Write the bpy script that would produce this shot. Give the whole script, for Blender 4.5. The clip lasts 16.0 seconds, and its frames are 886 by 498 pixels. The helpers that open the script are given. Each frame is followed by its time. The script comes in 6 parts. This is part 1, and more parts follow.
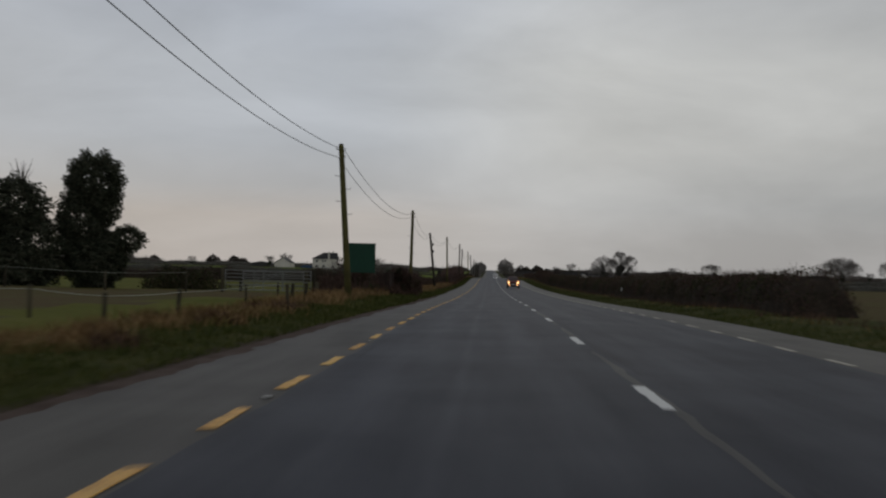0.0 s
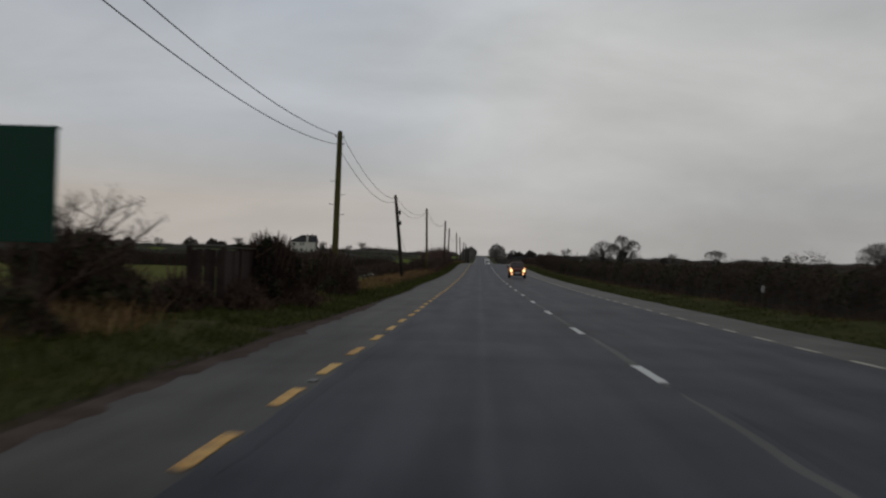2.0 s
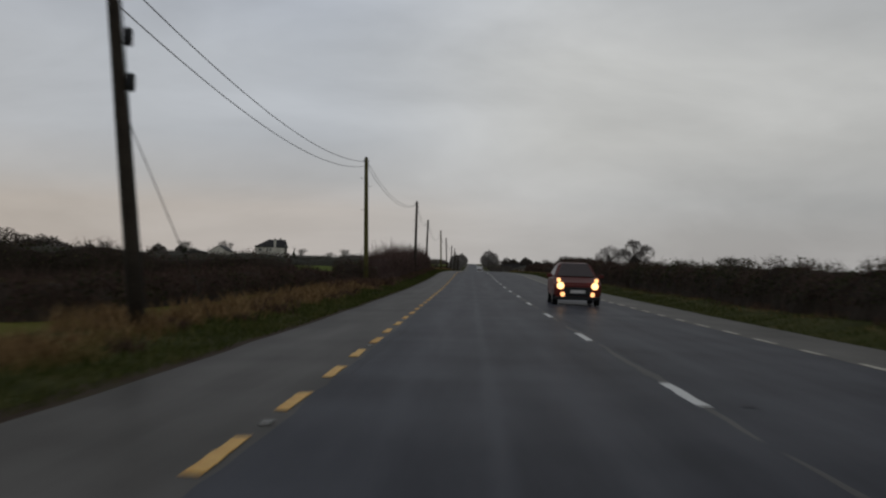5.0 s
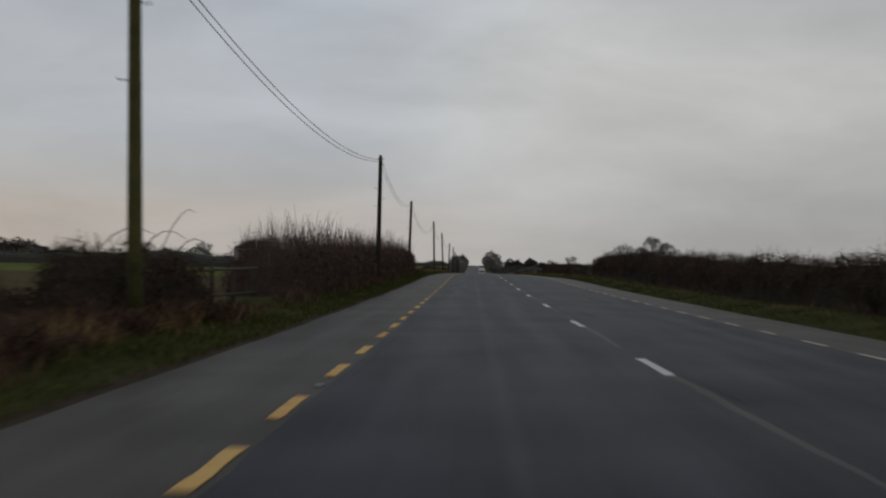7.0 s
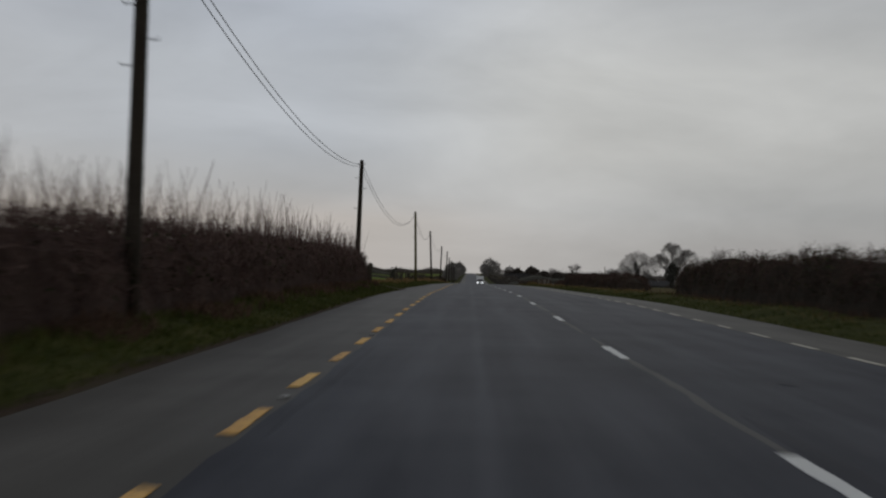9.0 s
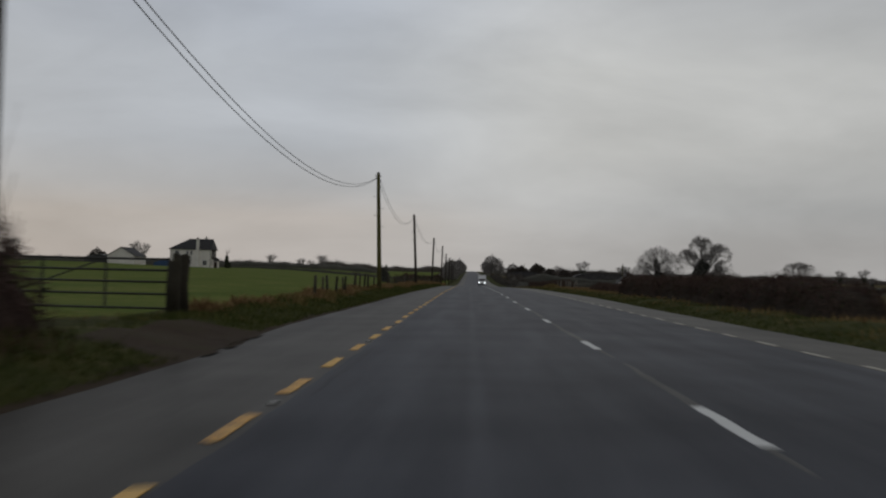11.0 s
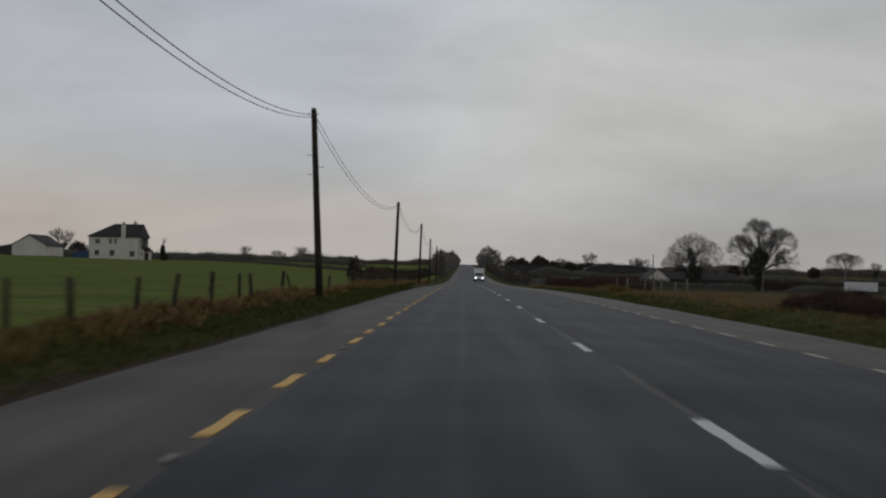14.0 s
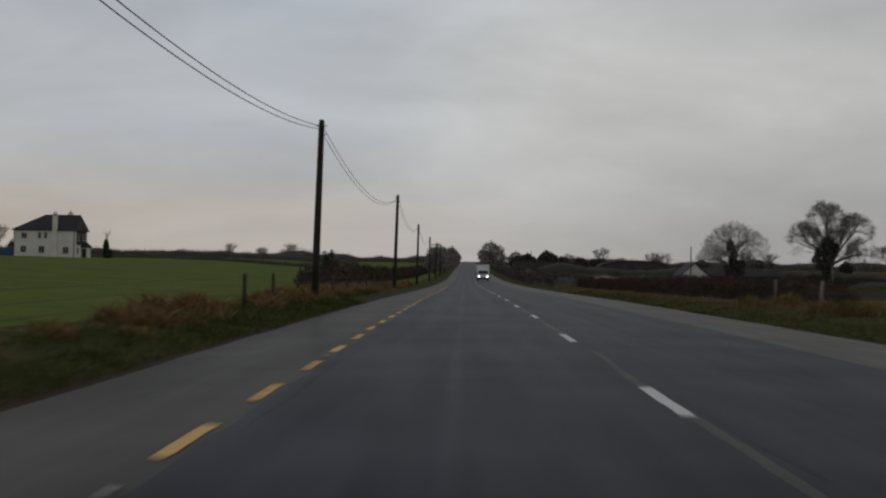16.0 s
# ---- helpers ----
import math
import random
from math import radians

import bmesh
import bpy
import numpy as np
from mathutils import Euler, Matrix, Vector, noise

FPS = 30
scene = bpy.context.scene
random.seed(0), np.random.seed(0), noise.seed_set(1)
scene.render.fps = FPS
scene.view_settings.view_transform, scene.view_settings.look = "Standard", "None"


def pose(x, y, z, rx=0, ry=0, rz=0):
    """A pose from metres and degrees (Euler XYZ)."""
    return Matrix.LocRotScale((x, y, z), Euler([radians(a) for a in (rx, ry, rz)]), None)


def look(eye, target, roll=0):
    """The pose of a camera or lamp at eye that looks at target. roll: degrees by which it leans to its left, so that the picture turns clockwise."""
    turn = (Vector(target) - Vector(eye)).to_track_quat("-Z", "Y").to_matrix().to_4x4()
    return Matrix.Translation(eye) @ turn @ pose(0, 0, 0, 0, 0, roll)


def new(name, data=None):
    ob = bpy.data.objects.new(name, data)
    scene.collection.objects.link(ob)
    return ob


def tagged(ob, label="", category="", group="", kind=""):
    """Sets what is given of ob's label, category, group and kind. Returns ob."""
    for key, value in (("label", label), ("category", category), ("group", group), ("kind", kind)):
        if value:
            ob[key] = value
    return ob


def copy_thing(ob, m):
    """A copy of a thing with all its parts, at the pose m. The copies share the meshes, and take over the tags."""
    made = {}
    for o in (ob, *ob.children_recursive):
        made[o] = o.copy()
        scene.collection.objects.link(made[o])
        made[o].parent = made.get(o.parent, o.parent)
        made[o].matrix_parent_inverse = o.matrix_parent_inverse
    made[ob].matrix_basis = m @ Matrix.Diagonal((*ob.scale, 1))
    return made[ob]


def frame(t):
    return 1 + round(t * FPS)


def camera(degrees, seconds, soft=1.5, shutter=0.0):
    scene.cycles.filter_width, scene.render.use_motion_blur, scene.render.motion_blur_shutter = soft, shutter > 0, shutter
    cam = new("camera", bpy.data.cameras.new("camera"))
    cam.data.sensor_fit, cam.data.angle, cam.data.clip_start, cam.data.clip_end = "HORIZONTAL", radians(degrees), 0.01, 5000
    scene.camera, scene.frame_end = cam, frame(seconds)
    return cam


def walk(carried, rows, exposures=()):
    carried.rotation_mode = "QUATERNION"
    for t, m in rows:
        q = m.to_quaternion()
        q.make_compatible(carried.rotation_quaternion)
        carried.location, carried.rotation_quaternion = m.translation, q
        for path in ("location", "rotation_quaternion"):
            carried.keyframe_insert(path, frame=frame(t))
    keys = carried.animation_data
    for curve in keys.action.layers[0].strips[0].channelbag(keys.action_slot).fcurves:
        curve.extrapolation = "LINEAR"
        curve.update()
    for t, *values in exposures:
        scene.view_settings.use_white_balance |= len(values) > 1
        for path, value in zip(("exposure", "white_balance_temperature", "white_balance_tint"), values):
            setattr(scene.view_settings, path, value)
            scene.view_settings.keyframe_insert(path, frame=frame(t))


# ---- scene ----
cam = camera(38.0, 16.0, soft=2.2, shutter=0.4)

# height of the road along its length (y, z)
PROFILE = np.array([[-400, 0.0], [-40, -0.01], [0, -0.0], [40, 0.01], [80, -0.3], [120, -0.45], [160, -0.47], [200, -0.34], [240, -0.04], [280, 0.43], [320, 0.47], [360, 0.54], [400, 0.49], [440, 0.42], [480, 0.2], [520, -0.15], [560, -0.45], [600, -0.65], [640, -0.75], [680, -0.75], [720, -0.6], [780, -0.2], [850, 0.5], [950, 1.4], [1100, 2.8], [1300, 4.5], [1600, 6.9], [2000, 9.5], [2300, 10.2], [4000, 10.0]])
EYE = 1.16
_py = np.arange(-420.0, 4000.0, 2.0)
_pz = np.convolve(np.pad(np.interp(_py, PROFILE[:, 0], PROFILE[:, 1]), 6, mode="edge"), np.ones(13) / 13, mode="valid")


def road_z(y):
    return np.interp(y, _py, _pz)


# seconds, x, y, pitch, roll, yaw
PATH = [
    (0, 0.14, 0.01, 1.14, -1.35, 2.05),
    (0.5, -0.04, 12.75, 1.12, -1.79, 2.00),
    (1, -0.18, 25.43, 0.90, -1.76, 1.90),
    (1.5, -0.22, 37.93, 0.70, -1.73, 1.54),
    (2, -0.23, 50.41, 0.49, -1.69, 1.62),
    (2.5, -0.29, 62.97, 0.46, -1.43, 1.63),
    (3, -0.34, 75.63, 0.56, -1.63, 1.45),
    (3.5, -0.34, 88.34, 0.55, -1.41, 1.30),
    (4, -0.29, 101.11, 0.60, -1.45, 1.35),
    (4.5, -0.33, 113.97, 0.82, -1.70, 1.21),
    (7, -0.45, 178.37, 0.98, -1.23, 1.26),
    (7.5, -0.42, 191.27, 1.00, -1.32, 1.19),
    (8, -0.40, 204.24, 0.96, -1.50, 1.15),
    (8.5, -0.38, 217.26, 1.24, -1.57, 1.18),
    (9, -0.31, 230.36, 1.32, -1.68, 1.15),
    (11.5, -0.24, 296.38, 1.22, -1.36, 1.12),
    (12, -0.24, 309.66, 1.30, -1.19, 0.96),
    (12.5, -0.26, 323.00, 1.23, -1.39, 0.90),
    (13, -0.24, 336.42, 1.03, -1.38, 0.82),
    (13.5, -0.21, 349.86, 1.00, -1.51, 0.87),
    (14, -0.14, 363.29, 0.94, -1.36, 0.92),
    (14.5, -0.13, 376.73, 0.97, -1.21, 0.88),
    (15, -0.10, 390.24, 0.71, -1.21, 1.03),
    (15.5, -0.10, 403.81, 0.80, -1.07, 0.94),
    (16, -0.07, 417.43, 0.83, -0.95, 0.96),
]
walk(cam, [(t, pose(x, y, float(road_z(y)) + EYE, 90 + p, r, a)) for t, x, y, p, r, a in PATH])

# ---------------------------------------------------------------- light
world = bpy.data.worlds.new("overcast_evening")
scene.world = world
world.use_nodes = True
wn, wl = world.node_tree.nodes, world.node_tree.links
wn.clear()


def wnode(kind, **values):
    n = wn.new(kind)
    for k, v in values.items():
        n.inputs[k].default_value = v
    return n


w_tc = wn.new("ShaderNodeTexCoord")
w_sep = wn.new("ShaderNodeSeparateXYZ")
wl.new(w_tc.outputs["Generated"], w_sep.inputs[0])
# cloud deck: grey, slightly blue overhead, paler and warmer at the horizon
w_ramp = wn.new("ShaderNodeValToRGB")
wl.new(w_sep.outputs["Z"], w_ramp.inputs[0])


def sky_ramp(node, stops):
    els = node.color_ramp.elements
    els[0].position, els[0].color = stops[0][0], (*stops[0][1], 1)
    els[1].position, els[1].color = stops[-1][0], (*stops[-1][1], 1)
    for pos, col in stops[1:-1]:
        els.new(pos).color = (*col, 1)


HIGH = ((0.10, (0.415, 0.420, 0.432)), (0.16, (0.440, 0.448, 0.462)), (0.21, (0.385, 0.398, 0.425)), (0.30, (0.33, 0.34, 0.36)), (0.5, (0.265, 0.275, 0.292)), (1.0, (0.235, 0.243, 0.26)))
LEFT_HIGH = tuple((p, (0.905 * col[0], 0.943 * col[1], 0.99 * col[2])) for p, col in HIGH)
RIGHT_HIGH = tuple((p, (1.12 * col[0], 1.105 * col[1], 1.05 * col[2])) for p, col in HIGH)
sky_ramp(w_ramp, ((0.0, (0.378, 0.360, 0.352)), (0.025, (0.388, 0.368, 0.358)), (0.044, (0.415, 0.388, 0.372)), (0.066, (0.372, 0.376, 0.388)), *LEFT_HIGH))
w_cool = wn.new("ShaderNodeValToRGB")
wl.new(w_sep.outputs["Z"], w_cool.inputs[0])
sky_ramp(w_cool, ((0.0, (0.370, 0.364, 0.360)), (0.03, (0.386, 0.380, 0.378)), (0.055, (0.405, 0.407, 0.408)), *RIGHT_HIGH))
w_side = wn.new("ShaderNodeMapRange")
w_side.interpolation_type = "SMOOTHSTEP"
w_side.inputs["From Min"].default_value, w_side.inputs["From Max"].default_value = -0.14, 0.10
wl.new(w_sep.outputs["X"], w_side.inputs["Value"])
w_tint = wn.new("ShaderNodeMix")
w_tint.data_type = "RGBA"
wl.new(w_side.outputs[0], w_tint.inputs[0])
wl.new(w_ramp.outputs[0], w_tint.inputs[6])
wl.new(w_cool.outputs[0], w_tint.inputs[7])
w_map = wn.new("ShaderNodeMapping")
w_map.inputs["Scale"].default_value = (2.8, 1.0, 8.0)
w_map.inputs["Rotation"].default_value = (0.0, radians(9), 0.0)
w_map.inputs["Location"].default_value = (0.35, 0.2, 0.9)
wl.new(w_tc.outputs["Generated"], w_map.inputs[0])
w_noise = wnode("ShaderNodeTexNoise", Scale=1.5, Detail=6.0, Roughness=0.52, Distortion=0.35)
wl.new(w_map.outputs[0], w_noise.inputs["Vector"])
w_cr = wn.new("ShaderNodeMapRange")
for k, v in (("From Min", 0.3), ("From Max", 0.7), ("To Min", 0.87), ("To Max", 1.21)):
    w_cr.inputs[k].default_value = v
wl.new(w_noise.outputs["Fac"], w_cr.inputs["Value"])
w_mul = wn.new("ShaderNodeVectorMath")
w_mul.operation = "SCALE"
wl.new(w_tint.outputs[2], w_mul.inputs[0])
# the cloud is thinner over the road's far end
w_abs = wn.new("ShaderNodeMath")
w_abs.operation = "ABSOLUTE"
wl.new(w_sep.outputs["X"], w_abs.inputs[0])
w_mid = wn.new("ShaderNodeMapRange")
w_mid.interpolation_type = "SMOOTHSTEP"
for k, v in (("From Min", 0.02), ("From Max", 0.30), ("To Min", 1.06), ("To Max", 0.955)):
    w_mid.inputs[k].default_value = v
wl.new(w_abs.outputs[0], w_mid.inputs["Value"])
w_both = wn.new("ShaderNodeMath")
w_both.operation = "MULTIPLY"
wl.new(w_cr.outputs[0], w_both.inputs[0])
wl.new(w_mid.outputs[0], w_both.inputs[1])
wl.new(w_both.outputs[0], w_mul.inputs["Scale"])
# the clear sky above the cloud, dimmed by it
w_sky = wn.new("ShaderNodeTexSky")
w_sky.sky_type, w_sky.sun_disc = "NISHITA", False
w_sky.sun_elevation, w_sky.sun_rotation = radians(20), radians(-35)
w_dim = wn.new("ShaderNodeVectorMath")
w_dim.operation = "SCALE"
w_dim.inputs["Scale"].default_value = 0.003
wl.new(w_sky.outputs[0], w_dim.inputs[0])
w_add = wn.new("ShaderNodeVectorMath")
w_add.operation = "ADD"
wl.new(w_mul.outputs[0], w_add.inputs[0])
wl.new(w_dim.outputs[0], w_add.inputs[1])
w_bg = wnode("ShaderNodeBackground", Strength=1.0)
wl.new(w_add.outputs[0], w_bg.inputs[0])
w_out = wn.new("ShaderNodeOutputWorld")
wl.new(w_bg.outputs[0], w_out.inputs[0])

sun_data = bpy.data.lights.new("sun", "SUN")
sun_data.energy, sun_data.angle, sun_data.color = 0.12, radians(40), (1.0, 0.95, 0.9)
sun = new("sun", sun_data)
sun.matrix_world = look((0, 0, 50), (0.56, -0.8, 49.6))

# ---------------------------------------------------------------- materials


def material(name, colors, scale=4.0, rough=0.85, metal=0.0, bump=0.3, fine=40.0, contrast=(0.35, 0.65), island=0.0, spec=0.3,
             bump_dist=0.02, obj_random=0.0):
    """A surface with colour variation at two scales and fine relief."""
    m = bpy.data.materials.new(name)
    m.use_nodes = True
    n, l = m.node_tree.nodes, m.node_tree.links
    b = n["Principled BSDF"]
    b.inputs["Roughness"].default_value, b.inputs["Metallic"].default_value = rough, metal
    b.inputs["Specular IOR Level"].default_value = spec
    tc = n.new("ShaderNodeTexCoord")
    big = n.new("ShaderNodeTexNoise")
    big.inputs["Scale"].default_value, big.inputs["Detail"].default_value, big.inputs["Roughness"].default_value = scale, 4, 0.6
    small = n.new("ShaderNodeTexNoise")
    small.inputs["Scale"].default_value, small.inputs["Detail"].default_value = fine, 3
    l.new(tc.outputs["Object"], big.inputs["Vector"])
    l.new(tc.outputs["Object"], small.inputs["Vector"])
    fac = n.new("ShaderNodeMath")
    fac.operation = "MULTIPLY_ADD"
    fac.inputs[1].default_value, fac.inputs[2].default_value = 0.45, 0.0
    l.new(small.outputs["Fac"], fac.inputs[0])
    add = n.new("ShaderNodeMath")
    add.operation = "MULTIPLY_ADD"
    add.inputs[1].default_value = 0.55
    l.new(big.outputs["Fac"], add.inputs[0])
    l.new(fac.outputs[0], add.inputs[2])
    last = add
    for amount, kind, socket in ((island, "ShaderNodeNewGeometry", "Random Per Island"), (obj_random, "ShaderNodeObjectInfo", "Random")):
        if amount:
            g = n.new(kind)
            mix = n.new("ShaderNodeMath")
            mix.operation = "MULTIPLY_ADD"
            mix.inputs[1].default_value = amount
            l.new(g.outputs[socket], mix.inputs[0])
            sub = n.new("ShaderNodeMath")
            sub.operation = "SUBTRACT"
            sub.inputs[1].default_value = amount / 2
            l.new(last.outputs[0], sub.inputs[0])
            l.new(sub.outputs[0], mix.inputs[2])
            last = mix
    ramp = n.new("ShaderNodeValToRGB")
    lo, hi = contrast
    els = ramp.color_ramp.elements
    els[0].position, els[0].color = lo, (*colors[0], 1)
    els[1].position, els[1].color = hi, (*colors[-1], 1)
    for i, c in enumerate(colors[1:-1]):
        e = els.new(lo + (hi - lo) * (i + 1) / (len(colors) - 1))
        e.color = (*c, 1)
    l.new(last.outputs[0], ramp.inputs[0])
    l.new(ramp.outputs[0], b.inputs["Base Color"])
    if bump:
        bp = n.new("ShaderNodeBump")
        bp.inputs["Strength"].default_value, bp.inputs["Distance"].default_value = bump, bump_dist
        l.new(small.outputs["Fac"], bp.inputs["Height"])
        l.new(bp.outputs[0], b.inputs["Normal"])
    return m


def asphalt(name, dark, light, tracks, rough=0.36, spec=0.002):
    """Worn asphalt: stone grain, long drawn-out wear along the road and, where traffic runs, paler wheel tracks."""
    m = bpy.data.materials.new(name)
    m.use_nodes = True
    n, l = m.node_tree.nodes, m.node_tree.links
    b = n["Principled BSDF"]
    b.inputs["Roughness"].default_value, b.inputs["Specular IOR Level"].default_value = rough, spec
    tc = n.new("ShaderNodeTexCoord")
    mp = n.new("ShaderNodeMapping")
    mp.inputs["Scale"].default_value = (1.0, 0.06, 1.0)
    l.new(tc.outputs["Object"], mp.inputs[0])
    long = n.new("ShaderNodeTexNoise")
    long.inputs["Scale"].default_value, long.inputs["Detail"].default_value = 2.2, 5
    l.new(mp.outputs[0], long.inputs["Vector"])
    blot = n.new("ShaderNodeTexNoise")
    blot.inputs["Scale"].default_value, blot.inputs["Detail"].default_value = 0.35, 6
    l.new(tc.outputs["Object"], blot.inputs["Vector"])
    grain = n.new("ShaderNodeTexNoise")
    grain.inputs["Scale"].default_value, grain.inputs["Detail"].default_value = 90.0, 2
    l.new(tc.outputs["Object"], grain.inputs["Vector"])
    total = None
    for node, weight in ((long, 0.36), (blot, 0.40), (grain, 0.24)):
        k = n.new("ShaderNodeMath")
        k.operation = "MULTIPLY_ADD"
        k.inputs[1].default_value, k.inputs[2].default_value = weight, 0.0
        l.new(node.outputs["Fac"], k.inputs[0])
        if total:
            l.new(total.outputs[0], k.inputs[2])
        total = k
    sep = n.new("ShaderNodeSeparateXYZ")
    l.new(tc.outputs["Object"], sep.inputs[0])
    for centre, width, amount in tracks:
        d = n.new("ShaderNodeMath")
        d.operation = "SUBTRACT"
        d.inputs[1].default_value = centre
        l.new(sep.outputs["X"], d.inputs[0])
        a = n.new("ShaderNodeMath")
        a.operation = "ABSOLUTE"
        l.new(d.outputs[0], a.inputs[0])
        r = n.new("ShaderNodeMapRange")
        r.interpolation_type = "SMOOTHSTEP"
        for key, v in (("From Min", 0.0), ("From Max", width), ("To Min", amount), ("To Max", 0.0)):
            r.inputs[key].default_value = v
        l.new(a.outputs[0], r.inputs["Value"])
        t = n.new("ShaderNodeMath")
        t.operation = "MULTIPLY_ADD"
        l.new(r.outputs[0], t.inputs[0])
        l.new(long.outputs["Fac"], t.inputs[1])
        l.new(total.outputs[0], t.inputs[2])
        total = t
    ramp = n.new("ShaderNodeValToRGB")
    ramp.color_ramp.elements[0].position, ramp.color_ramp.elements[0].color = 0.38, (*dark, 1)
    ramp.color_ramp.elements[1].position, ramp.color_ramp.elements[1].color = 0.64, (*light, 1)
    l.new(total.outputs[0], ramp.inputs[0])
    l.new(ramp.outputs[0], b.inputs["Base Color"])
    bp = n.new("ShaderNodeBump")
    bp.inputs["Strength"].default_value, bp.inputs["Distance"].default_value = 0.2, 0.005
    l.new(grain.outputs["Fac"], bp.inputs["Height"])
    l.new(bp.outputs[0], b.inputs["Normal"])
    return m


def glowing(name, color, strength):
    m = bpy.data.materials.new(name)
    m.use_nodes = True
    b = m.node_tree.nodes["Principled BSDF"]
    b.inputs["Base Color"].default_value = (*color, 1)
    b.inputs["Emission Color"].default_value = (*color, 1)
    b.inputs["Emission Strength"].default_value = strength
    return m


M_LANE = asphalt("lane_asphalt", (0.038, 0.040, 0.050), (0.086, 0.089, 0.104), ((-0.95, 0.5, 0.14), (0.75, 0.5, 0.10), (-0.15, 0.13, 0.17),
                                                                                 (2.7, 0.5, 0.10), (4.4, 0.5, 0.12)))
M_SHOULDER = asphalt("shoulder_asphalt", (0.092, 0.088, 0.081), (0.164, 0.156, 0.144), ())
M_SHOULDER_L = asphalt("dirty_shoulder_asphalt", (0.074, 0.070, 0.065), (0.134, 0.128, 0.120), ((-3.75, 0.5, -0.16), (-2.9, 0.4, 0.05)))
M_SEAM = asphalt("seam_asphalt", (0.080, 0.078, 0.078), (0.150, 0.146, 0.140), ())
M_PATCH = asphalt("patch_asphalt", (0.032, 0.033, 0.041), (0.076, 0.079, 0.092), ())
M_YELLOW = material("yellow_road_paint", [(0.14, 0.11, 0.07), (0.63, 0.315, 0.045), (0.73, 0.45, 0.11)], 3.0, 0.6, fine=26, contrast=(0.33, 0.56), obj_random=0.16)
M_PALEYELLOW = material("worn_yellow_road_paint", [(0.16, 0.15, 0.13), (0.42, 0.39, 0.32), (0.52, 0.49, 0.42)], 3.0, 0.7, fine=30, contrast=(0.32, 0.58))
M_WHITE = material("white_road_paint", [(0.20, 0.20, 0.20), (0.62, 0.62, 0.60), (0.70, 0.70, 0.68)], 3.0, 0.7, fine=30, contrast=(0.3, 0.5))
M_FIELD = material("field_grass", [(0.066, 0.100, 0.014), (0.104, 0.134, 0.022), (0.156, 0.158, 0.042)], 0.16, 0.95, spec=0.03, fine=3.0, bump=0.6, bump_dist=0.1)
M_PADDOCK = material("dull_olive_paddock", [(0.080, 0.088, 0.014), (0.104, 0.108, 0.020), (0.132, 0.122, 0.032)], 0.15, 0.95, spec=0.03, fine=3.0, bump=0.6, bump_dist=0.1)
M_PASTURE = material("rough_brown_pasture", [(0.086, 0.054, 0.030), (0.090, 0.072, 0.031), (0.088, 0.090, 0.032)], 0.22, 0.95, spec=0.03, fine=3.0, bump=0.6, bump_dist=0.1)
M_HEATH = material("dark_rushy_heath", [(0.026, 0.021, 0.014), (0.040, 0.032, 0.018), (0.056, 0.044, 0.022)], 0.12, 0.95, spec=0.03, fine=2.0, bump=0.8, bump_dist=0.15)
M_VERGE = material("verge_soil_and_grass", [(0.036, 0.034, 0.015), (0.052, 0.058, 0.018), (0.096, 0.080, 0.036)], 0.7, 0.95, spec=0.03, fine=9.0, bump=0.8, bump_dist=0.06)
M_MUD = material("verge_edge_mud", [(0.026, 0.018, 0.013), (0.056, 0.039, 0.027), (0.048, 0.044, 0.022)], 1.1, 0.9, spec=0.05, fine=14.0, bump=0.8, bump_dist=0.04)
M_GRASS = material("green_grass_blades", [(0.036, 0.050, 0.013), (0.064, 0.077, 0.020), (0.120, 0.110, 0.040)], 0.9, 0.9, bump=0, island=0.28, contrast=(0.32, 0.68), spec=0.05)
M_DRY = material("dry_grass_blades", [(0.095, 0.080, 0.026), (0.185, 0.130, 0.052), (0.270, 0.195, 0.090)], 0.9, 0.9, bump=0, island=0.3, contrast=(0.32, 0.68), spec=0.05)
M_RUSSET = material("dead_bracken", [(0.125, 0.074, 0.036), (0.225, 0.140, 0.066), (0.325, 0.220, 0.108)], 0.9, 0.9, bump=0, island=0.3, contrast=(0.32, 0.68), spec=0.05)
M_BRACKEN = material("rotten_bracken", [(0.056, 0.034, 0.026), (0.098, 0.060, 0.044), (0.150, 0.096, 0.068)], 0.9, 0.9, bump=0, island=0.3, contrast=(0.32, 0.68), spec=0.05)
M_EARTH = material("red_brown_mud", [(0.050, 0.034, 0.028), (0.084, 0.060, 0.050), (0.112, 0.088, 0.076)], 1.3, 0.9, spec=0.03, fine=16.0, bump=0.8, bump_dist=0.03)
M_TWIG = material("bare_hedge_twigs", [(0.046, 0.027, 0.023), (0.080, 0.051, 0.042), (0.118, 0.083, 0.066)], 0.7, 0.9, bump=0, island=0.5, contrast=(0.25, 0.8), spec=0.05)
M_THORN = material("reddish_thorn_twigs", [(0.066, 0.040, 0.036), (0.108, 0.070, 0.061), (0.155, 0.108, 0.092)], 0.7, 0.9, bump=0, island=0.5, contrast=(0.25, 0.8), spec=0.05)
# thorn hedge's solid middle: its inner shade is painted as a darker brown
M_THORNCORE = material("thorn_hedge_inner_shade", [(0.044, 0.029, 0.026), (0.082, 0.056, 0.048)], 1.5, 0.95, fine=12, bump=0.8, bump_dist=0.1, spec=0.05)
M_LEAF = material("dark_hedge_leaves", [(0.026, 0.032, 0.015), (0.046, 0.050, 0.024), (0.076, 0.064, 0.034)], 0.6, 0.8, bump=0, island=0.6, contrast=(0.25, 0.8), spec=0.05)
